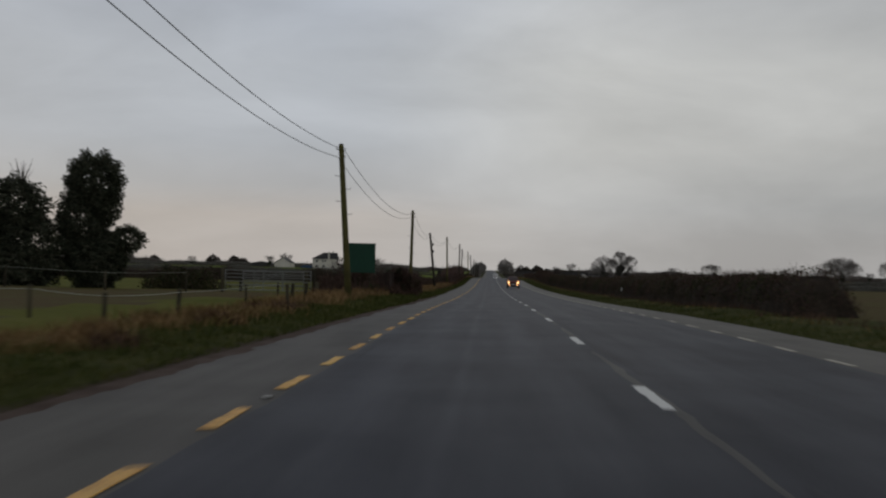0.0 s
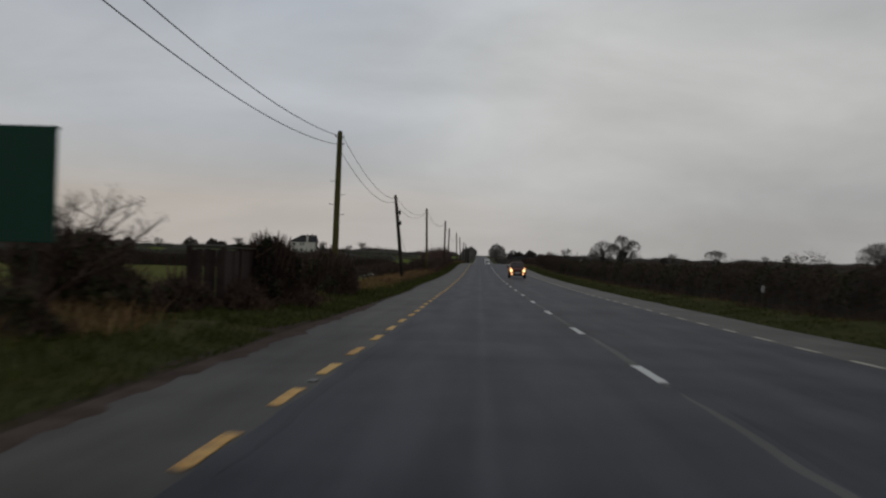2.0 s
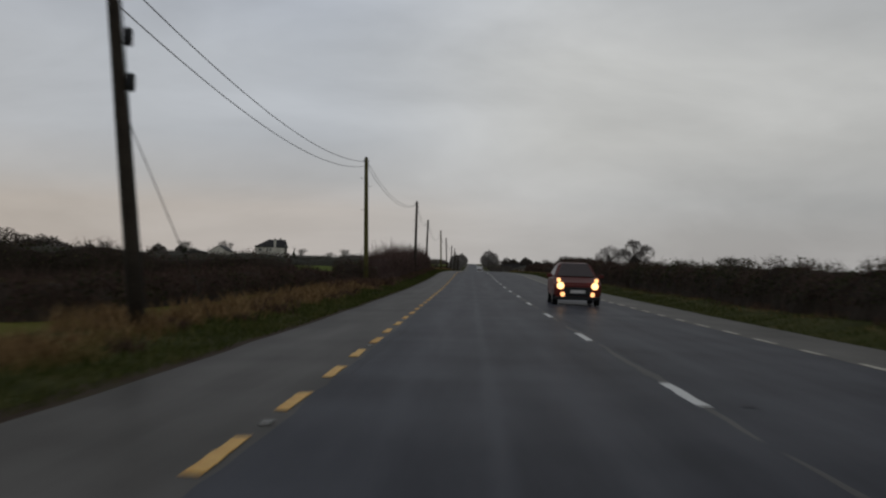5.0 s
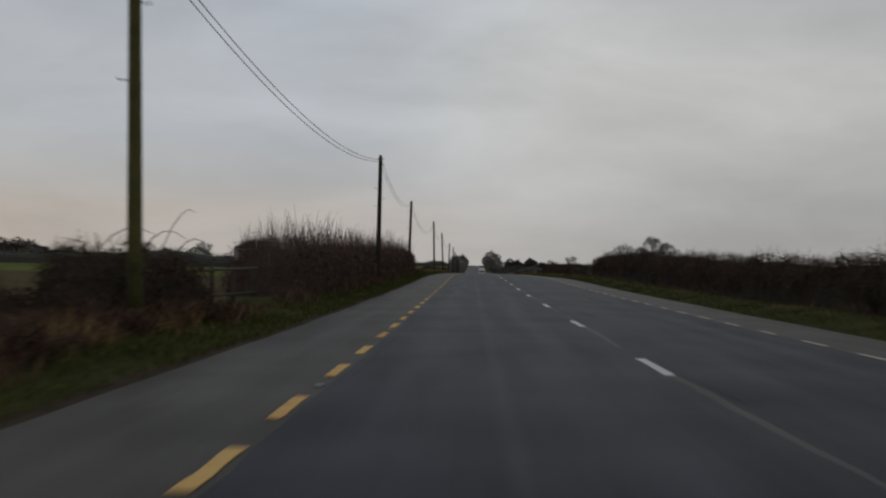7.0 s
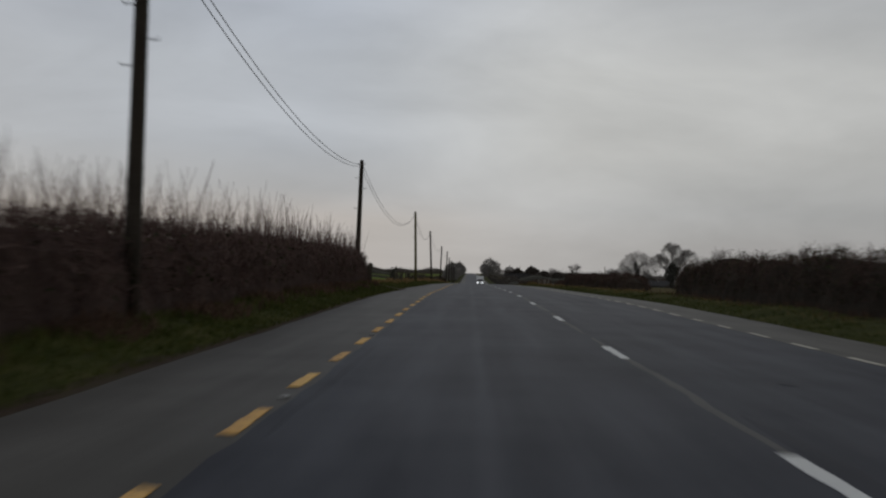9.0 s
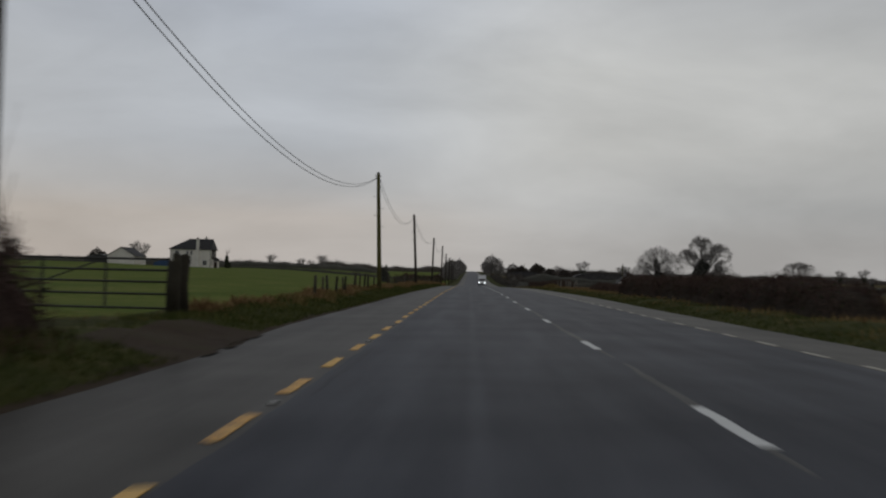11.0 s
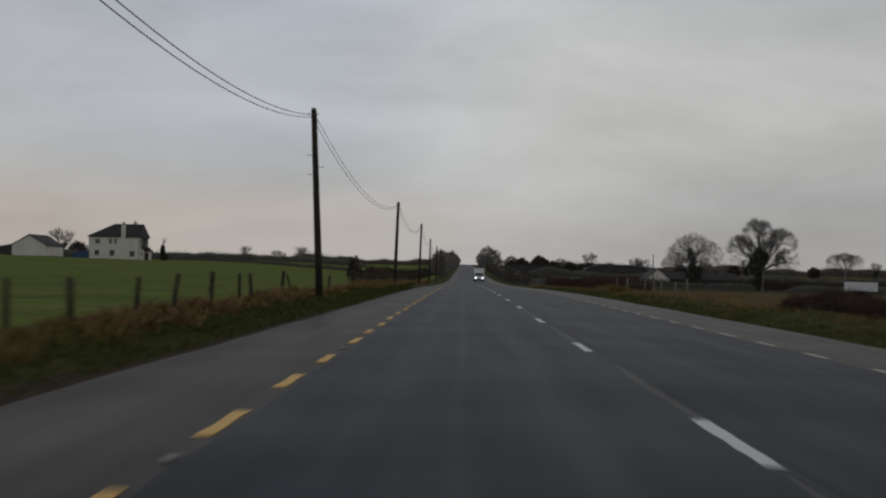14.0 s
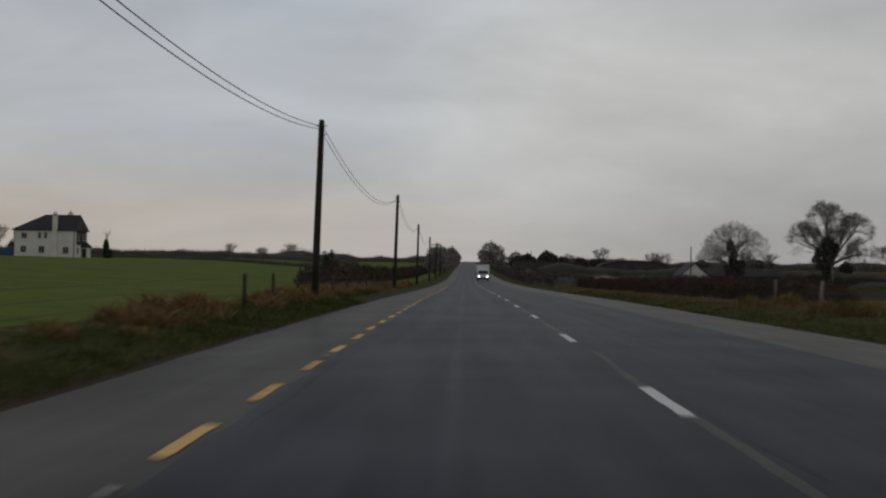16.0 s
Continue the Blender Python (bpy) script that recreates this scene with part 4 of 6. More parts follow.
def bush(name, place, rx, rz, seed, label, leaf=M_LEAF, twig=M_TWIG, n=2600, ry=None, bare=0.4, sprig=0.5, leaf_size=0.10, blunt=1.0):
    """A roadside bush: leaves in a dense dome with twigs sticking out."""
    x, y = place
    ry, n = ry or rx, n * 2
    local = np.random.default_rng(seed)
    z0 = float(ground_z(x, y))
    d = local.normal(size=(n, 3))
    d /= np.linalg.norm(d, axis=1)[:, None]
    d[:, 2] = np.abs(d[:, 2])
    d = np.sign(d) * np.abs(d) ** blunt
    rad = local.uniform(0.1, 1.0, n) ** 0.45 * (1 + 0.2 * np.sin(d[:, 0] * 7 + seed) * np.sin(d[:, 2] * 6) + 0.12 * np.sin(d[:, 1] * 15 + seed))
    c = np.array([x, y, z0]) + d * np.array([rx, ry, rz]) * rad[:, None]
    isleaf = local.uniform(0, 1, n) > bare
    v1, f1 = quads(c[isleaf], leaf_size * 1.2, leaf_size * 0.9, 0.1)
    v2, f2 = quads(c[~isleaf], 0.5, 0.015, 0.9)
    k = int(n * 0.03)
    t = np.array([x, y, z0]) + d[:k] * np.array([rx, ry, rz]) * 0.95
    dirs = d[:k] * np.array([0.5, 0.5, 1.0]) * sprig * local.uniform(0.3, 1.2, k)[:, None] + np.array([0, 0, 0.15])
    w = local.normal(size=(k, 3)) * np.array([1, 1, 0]) * 0.010
    v3 = np.stack([t - w, t + w, t + dirs + w * 0.4, t + dirs - w * 0.4], 1).reshape(-1, 3)
    f3 = np.arange(len(v3)).reshape(-1, 4)
    verts = np.concatenate([v1, v2, v3])
    faces = np.concatenate([f1, f2 + len(v1), f3 + len(v1) + len(v2)])
    mi = np.concatenate([np.zeros(len(f1)), np.ones(len(f2)), np.ones(len(f3))]).astype(int)
    ob = new(name, fast_mesh(name, verts, faces, [leaf, twig], False, mi))
    return tagged(ob, label, "bush", kind="stuff")


# verge grass: short and green beside the pavement, long and dry further back
def beside(n, edge, side, u0, u1, y0, y1, clump, seed, keep):
    """Roots in a strip that follows the pavement's edge, u metres outside it."""
    ys, u = rng.uniform(y0, y1, n), rng.uniform(u0, u1, n)
    xs = edge(ys) + side * u
    ok = (wobble(xs, ys, clump, seed) + rng.uniform(-0.6, 0.6, n) > keep) & ~gateway(xs, ys)
    return xs[ok], ys[ok]


xs, ys = beside(90000, edge_left, -1, 0.16, 1.1, -5, 470, 2.0, 1.0, -0.8)
blades("verge_grass", xs, ys, 0.10, 0.010, M_GRASS, "short green grass along the road's edge", "grass", 0.6)
xs, ys = beside(60000, edge_left, -1, 0.9, 2.3, -5, 490, 2.5, 1.5, -0.45)
blades("verge_grass", xs, ys, 0.17, 0.012, M_GRASS, "green grass on the bank below the fence", "grass", 0.7)
xs, ys = beside(46000, edge_right, 1, 0.14, 1.3, 10, 520, 2.5, 2.0, -0.6)
blades("verge_grass", xs, ys, 0.10, 0.013, M_GRASS, "green grass beside the hard shoulder", "grass", 0.6)
xs, ys = beside(16000, edge_right, 1, 1.2, 2.8, 10, 520, 2.5, 2.4, -0.2)
blades("verge_grass", xs, ys, 0.12, 0.013, M_GRASS, "rough green grass at the hedge's foot", "grass", 0.6)
for y0, y1, x0, x1, n, tall, mat, lab in (
        (-2, 70, -8.0, -5.3, 6000, 0.22, M_DRY, "long dry straw-coloured grass below the fence"),
        (40, 74, -7.4, -5.2, 7000, 0.42, M_RUSSET, "dead russet bracken and weeds on the verge"),
        (95, 150, -7.5, -5.6, 9000, 0.24, M_DRY, "long dry straw-coloured grass on the verge"),
        (98, 150, -7.6, -5.5, 4000, 0.30, M_RUSSET, "dead russet weeds on the verge"),
        (128, 206, -7.4, -5.4, 20000, 0.42, M_RUSSET, "dead russet bracken below the hedge"),
        (210, 300, -5.9, -4.85, 17000, 0.30, M_BRACKEN, "russet dead weeds at the hedge's foot"),
        (128, 212, -5.9, -5.0, 4000, 0.24, M_DRY, "dry grass at the hedge's foot"),
        (305, 540, -7.4, -5.3, 12000, 0.12, M_DRY, "long dry grass below the field fence"),
        (402, 475, 10.6, 19.0, 12000, 0.20, M_RUSSET, "russet dead rushes in the rough pasture"),
        (18, 300, 9.3, 10.7, 15000, 0.26, M_BRACKEN, "dead russet weeds at the hedge's foot"),
        (10, 300, 8.6, 10.2, 9000, 0.12, M_DRY, "short dry grass on the far verge"),
        (300, 560, 8.3, 11.6, 26000, 0.14, M_DRY, "straw-coloured dry grass on the far verge"),
        (318, 560, 9.8, 12.0, 9000, 0.22, M_RUSSET, "russet dead weeds beyond the far verge")):
    xs, ys = scatter(n, x0, x1, y0, y1, 1.8, y0 * 0.13, 0.22)
    blades("dry_grass", xs, ys, tall, 0.014, mat, lab, "grass", 0.65)

# tussocks of long grass
for mat, spots, lab in ((M_DRY, ((20, 70, 26), (96, 146, 26), (310, 520, 80)), "tussocks of dry straw-coloured grass on the bank"),
                        (M_BRACKEN, ((10, 96, 34), (130, 212, 40), (80, 100, 10)), "clumps of russet dead weeds on the bank")):
    tx, ty, ts = [], [], []
    for y0, y1, n in spots:
        for _ in range(n):
            cx, cy, cs = rng.uniform(-6.8, -5.2), rng.uniform(y0, y1), rng.uniform(0.18, 0.42) * (0.8 if y0 > 300 else 1.0)
            k = int(420 * cs)
            tx.append(cx + rng.normal(0, cs * 0.55, k))
            ty.append(cy + rng.normal(0, cs * 0.8, k))
            ts.append(np.full(k, cs))
    tx, ty, ts = np.concatenate(tx), np.concatenate(ty), np.concatenate(ts)
    keep = ~gateway(tx, ty)
    blades("tussock_grass", tx[keep], ty[keep], (0.10 + 0.52 * ts[keep]), 0.013, mat, lab, "grass", 0.95)

# separate domes of dead weeds on the banks, with grass between
for y0, y1, x0, x1, n, size, mat, lab in (
        (184, 205, -7.3, -5.3, 26, 0.58, M_BRACKEN, "mounds of dead brown weeds at the hedge's foot"),
        (184, 205, -6.9, -5.2, 12, 0.46, M_RUSSET, "rounded clumps of russet dead weeds on the verge"),
        (112, 184, -7.2, -5.6, 44, 0.42, M_RUSSET, "rounded clumps of russet dead weeds on the verge"),
        (312, 381, -6.8, -5.7, 40, 0.40, M_RUSSET, "rounded clumps of russet dead weeds along the field fence"),
        (312, 381, -6.9, -5.8, 36, 0.34, M_DRY, "rounded clumps of straw-coloured grass along the field fence"),
        (381, 416, -6.9, -5.5, 32, 0.46, M_RUSSET, "rounded clumps of russet dead weeds along the field fence"),
        (381, 416, -6.9, -5.5, 16, 0.34, M_DRY, "rounded clumps of straw-coloured grass along the field fence"),
        (416, 442, -6.7, -5.5, 14, 0.44, M_RUSSET, "rounded clumps of russet dead weeds along the field fence"),
        (442, 540, -7.0, -5.3, 60, 0.54, M_RUSSET, "rounded clumps of russet dead weeds along the field fence"),
        (452, 472, 10.4, 12.2, 9, 0.55, M_DRY, "golden clumps of dead grass beside the pasture fence"),
        (416, 540, -6.9, -5.2, 40, 0.38, M_DRY, "rounded clumps of straw-coloured grass along the field fence")):
    roots, lengths = [], []
    for _ in range(n):
        cx, cy, cs = rng.uniform(x0, x1), rng.uniform(y0, y1), size * rng.uniform(0.55, 1.3)
        k = int(900 * cs)
        d, a = np.sqrt(rng.uniform(0, 1, k)), rng.uniform(0, 2 * np.pi, k)
        roots.append(np.stack([cx + cs * 0.75 * d * np.cos(a), cy + cs * 1.15 * d * np.sin(a), cs * 0.62 * np.sqrt(1 - 0.9 * d * d)], 1))
        lengths.append(cs * rng.uniform(0.25, 0.55, k))
    roots, lengths = np.concatenate(roots), np.concatenate(lengths)
    keep = ~gateway(roots[:, 0], roots[:, 1])
    roots, lengths = roots[keep], lengths[keep]
    blades("dead_weeds", roots[:, 0], roots[:, 1], lengths, 0.016, mat, lab, "weeds", 1.3,
           base=ground_z(roots[:, 0], roots[:, 1]) - 0.10 + roots[:, 2] * rng.uniform(0.1, 1.0, len(roots)))

# hedges along the right
hedge("hedge", (11.6, 44), (11.2, 215), 2.2, lambda s: 1.45 + 0.15 * smooth01((s - 120) / 60), "dense dark roadside hedge with bare twigs on top",
      density=1.0, sprigs=0.5, sprig_len=0.35, seed=2.0, leafy=0.6)
hedge("hedge", (10.9, 212), (12.0, 301), 2.4, lambda s: 1.38 + 0.35 * smooth01((s - 20) / 40), "dense dark brown roadside hedge with bare twigs on top",
      density=1.1, sprigs=0.7, sprig_len=0.45, seed=3.0, leafy=0.2)
hedge("hedge", (11.6, 322), (11.3, 375), 2.2, 1.17, "brown trimmed roadside hedge", density=1.1, sprigs=0.3, sprig_len=0.3, seed=4.0, leafy=0.15)
hedge("scrub", (12.6, 376), (12.5, 412), 1.6, 0.45, "low patchy brown scrub between verge and pasture", density=1.1, sprigs=1.2, sprig_len=0.3, seed=5.5, leafy=0.06, lumps=0.45, twig=M_TWIG, category="scrub")
hedge("hedge", (14.0, 466), (13.0, 640), 2.0, 0.92, "low reddish-brown bare hedge beside the far verge", density=0.8, sprigs=0.5, sprig_len=0.35, seed=5.0, leafy=0.15, lumps=0.3)
hedge("field_hedge", (70, 706), (260, 716), 5.0, 2.9, "thick dark brown field hedge beyond the pasture", density=0.4, sprigs=0.4, sprig_len=0.7, seed=55.0, size=2.6, leafy=0.3)
# hedges along the left
hedge("hedge", (-9.8, 150), (-8.9, 201), 2.2, 0.9, "low tangled bramble hedge, dark brown", density=1.0, sprigs=0.6, sprig_len=0.4, seed=6.0, leafy=0.25)
hedge("hedge", (-7.4, 200.8), (-7.2, 207.0), 2.2, 1.42, "dense dark bramble thicket round a telephone pole", density=1.3, sprigs=0.8, sprig_len=0.4, seed=6.5, leafy=0.25)
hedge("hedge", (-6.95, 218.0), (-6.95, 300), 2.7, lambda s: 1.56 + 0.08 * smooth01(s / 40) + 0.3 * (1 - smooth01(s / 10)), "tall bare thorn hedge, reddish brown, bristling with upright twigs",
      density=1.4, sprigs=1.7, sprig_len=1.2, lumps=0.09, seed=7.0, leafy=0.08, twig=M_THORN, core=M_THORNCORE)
# field boundaries
hedge("field_hedge", (-9, 196), (-120, 190), 3.0, 1.75, "dark field hedge across the grass", density=0.6, sprigs=0.3, size=1.6, seed=9.0)
# bushes on the left verge
bush("bush", (-7.2, 72.4), 1.1, 1.35, 3, "dark leafy bush with bare branches beside the sign", n=3400, ry=2.2, bare=0.4, sprig=0.5)
bush("bush", (-5.75, 84.0), 0.80, 1.55, 4, "dense dark evergreen bush at the end of a boarded fence", n=20000, ry=1.3, blunt=0.78, bare=0.15, sprig=0.35, leaf_size=0.075, leaf=M_EVERGREEN)
bush("bramble", (-7.9, 67.6), 1.1, 0.95, 15, "low tangled brown bramble between gate and sign", n=2600, ry=2.4, bare=0.75, sprig=0.4, leaf=M_TWIG)
bush("bramble", (-6.0, 66.2), 0.45, 0.62, 16, "dark low bramble at the sign's foot", n=1500, ry=0.9, bare=0.3, sprig=0.3)
bush("bramble", (-7.9, 76.6), 1.5, 0.75, 17, "low brown brambles behind the gateway", n=5000, ry=2.2, bare=0.75, sprig=0.3, leaf=M_BRACKEN, leaf_size=0.08)
bush("bramble", (-6.6, 77.6), 0.7, 0.62, 18, "dark brambles against the boarded fence", n=4000, ry=1.1, bare=0.5, sprig=0.3, leaf_size=0.07)
bush("bramble", (-5.75, 80.6), 0.32, 0.50, 19, "low brown brambles at the foot of the boarded fence", n=3000, ry=1.9, bare=0.6, sprig=0.25, leaf=M_BRACKEN, leaf_size=0.07)
bush("bramble", (-5.1, 84.6), 0.45, 0.40, 20, "low dead weeds round a dark bush", n=2000, ry=2.0, bare=0.6, sprig=0.25, leaf=M_BRACKEN, leaf_size=0.07)
bush("bush", (-6.25, 102.0), 1.0, 1.45, 5, "dense dark bush round the foot of a telephone pole", n=30000, ry=6.3, bare=0.28, sprig=0.5, leaf_size=0.075)
bush("bush", (-24.6, 650), 1.5, 4.4, 9, "tall bare thorn bush in the far field hedge", n=2600, bare=0.45, leaf=M_FARLEAF, twig=M_FARTWIG, sprig=0.8, leaf_size=0.3)

# near trees on the left
leafy_tree("ivy_tree", (-25.6, 82), 9.0, [(0.2, 0, 6.7, 1.8, 2.1), (-0.5, 0, 4.2, 1.7, 2.3), (0.3, 0, 1.6, 1.9, 1.9), (2.3, 0.3, 3.3, 1.2, 0.9), (0.9, 0, 5.2, 1.1, 1.2), (1.2, 0, 2.2, 1.3, 1.4)], 11,
           "tall dark ivy-clad tree at the paddock's edge", n=56000, leaf_size=0.125)
leafy_tree("ivy_tree", (-30.3, 80), 7.4, [(0, 0, 4.9, 2.5, 2.1), (-2.0, 0, 3.0, 2.3, 2.7), (1.5, 0, 2.6, 2.1, 2.4), (0.2, 0, 1.2, 3.2, 1.6)], 12,
           "broad dark ivy-clad tree with bare branches on top", n=52000, leaf_size=0.14, twig_tufts=((0.9, 0, 6.4, 1.6, 16),))
leafy_tree("ivy_stump", (-79.5, 701), 5.2, [(0, 0, 2.3, 0.6, 1.8), (0.4, 0, 0.9, 1.0, 0.9)], 91, "ivy-clad tree stump beside the white house", n=1800, leaf_size=0.35, twig_tufts=((0.2, 0, 4.4, 2.2, 12),))
bush("bush", (-20, 84), 2.6, 1.5, 13, "dark bush below the ivy-clad trees", n=3000, bare=0.2)
bush("bush", (-34, 82), 3.5, 2.2, 14, "dark bush below the ivy-clad trees", n=3000, bare=0.2)

# ---------------------------------------------------------------- telephone line
POLES = [  # x base, x top, y, z top, transformer drums
    (-6.0, -6.1, 4.0, 7.1), (-5.58, -6.04, 52.5, 6.40), (-6.15, -6.07, 102.8, 6.21), (-6.10, -6.82, 149.1, 5.95), (-6.36, -6.57, 201.0, 7.05),
    (-5.72, -5.71, 250.9, 7.19), (-6.32, -6.21, 299.0, 7.24), (-5.70, -5.95, 361.3, 7.77), (-5.55, -5.95, 411.8, 7.68),
    (-5.55, -5.40, 464.5, 6.95), (-5.40, -5.25, 515.5, 7.10), (-5.6, -5.5, 567.0, 6.6), (-5.6, -5.6, 620.0, 6.4), (-5.8, -5.7, 672.0, 6.6),
    (-6.0, -6.0, 730.0, 7.0), (-6.0, -6.0, 790.0, 7.6)]
PEGGED = {2: (0.70, 0.62, 0.56, 0.50), 1: (0.8, 0.72, 0.64, 0.56), 5: (0.74, 0.66, 0.6), 6: (0.86, 0.78, 0.62), 7: (0.80, 0.70, 0.645, 0.55), 8: (0.76, 0.70, 0.66), 4: (0.84, 0.78, 0.6)}
tops = []
for k, (xb, xt, y, zt) in enumerate(POLES):
    zb = float(ground_z(xb, y)) - 0.15
    h = zt - zb
    lean = (xt - xb) / h
    pole = thing("telephone_pole", (xb, y, zb), ("weathered wooden telephone pole, greenish with algae, on the verge" if k in (0, 1, 2, 4, 7) else "dark brown wooden telephone pole on the verge") if k != 3 else
                 "leaning dark wooden telephone pole with two cable drums, on the verge", "pole", "roadside telephone poles")
    part("shaft", tube_bm([(lean * h * t, 0.02 * math.sin(5 * t + k), h * t) for t in (0, 0.25, 0.5, 0.75, 0.985, 1.0)], [0.145, 0.135, 0.125, 0.115, 0.105, 0.085], 14), M_POLE if k in (0, 1, 2, 4, 7) else M_POLEDARK, pole)
    part("top_cap", tube_bm([(lean * h, 0, h), (lean * h, 0, h + 0.03)], [0.10, 0.06], 12), M_DARKSTEEL, pole)
    for i, t in enumerate(PEGGED.get(k, ())):
        sx = 1 if i % 2 else -1
        part("step_peg", tube_bm([(lean * h * t + sx * 0.10, 0, h * t), (lean * h * t + sx * 0.30, 0, h * t), (lean * h * t + sx * 0.31, 0, h * t + 0.05)], [0.012] * 3, 6), M_DARKSTEEL, pole)
    for dz, sx in ((0.22, -1), (0.22, 1), (0.52, 1)):
        part("cable_bracket", tube_bm([(lean * h + sx * 0.09, 0, h - dz), (lean * h + sx * 0.17, 0, h - dz), (lean * h + sx * 0.17, 0, h - dz + 0.06)], [0.018, 0.018, 0.03], 6), M_DARKSTEEL, pole)
    if k == 3:
        for t, dx in ((0.80, 0.22), (0.68, 0.2)):
            drum = part("cable_drum", tube_bm([(lean * h * t + dx, 0, h * t - 0.16), (lean * h * t + dx, 0, h * t - 0.13), (lean * h * t + dx, 0, h * t + 0.12), (lean * h * t + dx, 0, h * t + 0.16)],
                                              [0.06, 0.085, 0.085, 0.05], 12), M_BLACK, pole, "black cable joint drum")
            part("drum_arm", tube_bm([(lean * h * t, 0, h * t), (lean * h * t + dx, 0, h * t)], [0.02, 0.02], 6), M_DARKSTEEL, drum)
        part("stay_wire", tube_bm([(lean * h * 0.62, 0.1, h * 0.62), (0.75, 2.5, 0.3)], [0.010, 0.010], 5), M_CABLE, pole)
        part("drop_cable", tube_bm([(lean * h * t + 0.14, 0.02 * math.sin(9 * t), h * t) for t in (0.1, 0.3, 0.5, 0.7, 0.9)], [0.014] * 5, 5), M_CABLE, pole)
    if k == 13:
        part("cross_arm", box_bm((1.9, 0.1, 0.12), (lean * h, 0, h - 0.5), 0.015), M_POLE, pole)
        for dx in (-0.8, -0.3, 0.3, 0.8):
            part("insulator", tube_bm([(lean * h + dx, 0, h - 0.44), (lean * h + dx, 0, h - 0.34), (lean * h + dx, 0, h - 0.25)], [0.035, 0.05, 0.02], 8), M_BLACK, pole)
    tops.append((xt, y, zt))


def cable(a, b, sag, radius):
    c = bpy.data.curves.new("overhead_cable", "CURVE")
    c.dimensions, c.bevel_depth, c.bevel_resolution = "3D", radius, 1
    s = c.splines.new("POLY")
    n = 25
    s.points.add(n - 1)
    for i in range(n):
        t = i / (n - 1)
        p = Vector(a).lerp(Vector(b), t)
        s.points[i].co = (p.x, p.y, p.z - 4 * sag * t * (1 - t), 1)
    c.materials.append(M_CABLE)
    return tagged(new("overhead_cable", c), "thin black telephone cable sagging between two poles", "cable", "overhead cables")


for k, (p, q) in enumerate(zip(tops, tops[1:])):
    span = q[1] - p[1]
    split, off = (0.30, 0.13) if k < 4 else (0.10, 0.05)
    droop = {0: 0.018, 1: 0.018, 2: 0.0158, 3: 0.017, 4: 0.0215, 5: 0.0215, 6: 0.0315, 7: 0.031, 8: 0.0255}.get(k, 0.0255)
    cable((p[0] + off, p[1], p[2] - 0.22), (q[0] + off, q[1], q[2] - 0.22), droop * span, 0.012)
    cable((p[0] - off, p[1], p[2] - 0.22 - split), (q[0] - off, q[1], q[2] - 0.22 - split), droop * span + 0.03, 0.012)

# ---------------------------------------------------------------- fences, gate, sign on the left


def fence_post_bm(h, w, seed):
    r = random.Random(seed)
    return tube_bm([(0, 0, -0.25), (r.uniform(-.02, .02), 0, h * 0.5), (r.uniform(-.03, .03), r.uniform(-.02, .02), h * 0.97), (0, 0, h)], [w * 0.55, w * 0.52, w * 0.48, w * 0.34], 8)


post_models = [joined("fence_post", fence_post_bm(1.12, 0.12, i), M_POST) for i in range(4)]
pale_post_models = [joined("fence_post", fence_post_bm(1.12, 0.12, i), M_PALEPOST) for i in range(4)]


def fence(points, label, wires=(), tape=None, hs=(0.9, 1.1), seed=0, sizes=1.0, leaning=(), models=None):
    """Posts at the given x, y and strands between them."""
    r = random.Random(seed)
    heads = []
    for x, y in points:
        z = float(ground_z(x, y))
        s = r.uniform(*hs)
        ob = tagged(new("fence_post", r.choice(models or post_models)), label, "fence post", "fence posts along the verge")
        ob.matrix_basis = pose(x, y, z, r.uniform(-3, 3), dict(leaning).get(y, r.uniform(-4, 4)), 0) @ pose(0, 0, 0, 0, 0, r.uniform(0, 360)) @ Matrix.Diagonal((sizes * r.uniform(0.8, 1.25),) * 2 + (s, 1))
        heads.append((x, y, z, s * 1.1))
    strands = [(h, 0.004, M_DARKSTEEL, "rusty wire strung along the fence posts", "fence_wire") for h in wires]
    if tape:
        strands.append((tape, 0.007, M_TAPE, "pale electric-fence tape strung between wooden posts", "fence_tape"))
    for h, rad, mat, lab, name in strands:
        c = bpy.data.curves.new(name, "CURVE")
        c.dimensions, c.bevel_depth, c.bevel_resolution = "3D", rad, 1
        sp = c.splines.new("POLY")
        pts = []
        for (p, q) in zip(heads, heads[1:]):
            for t in (0, 0.33, 0.66):
                pts.append((p[0] + (q[0] - p[0]) * t + 0.06, p[1] + (q[1] - p[1]) * t, (p[2] + p[3] * h) * (1 - t) + (q[2] + q[3] * h) * t - 0.10 * t * (1 - t)))
        pts.append((heads[-1][0] + 0.06, heads[-1][1], heads[-1][2] + heads[-1][3] * h))
        sp.points.add(len(pts) - 1)
        for i, p in enumerate(pts):
            sp.points[i].co = (*p, 1)
        c.materials.append(mat)
        tagged(new(name, c), lab, "fence wire")


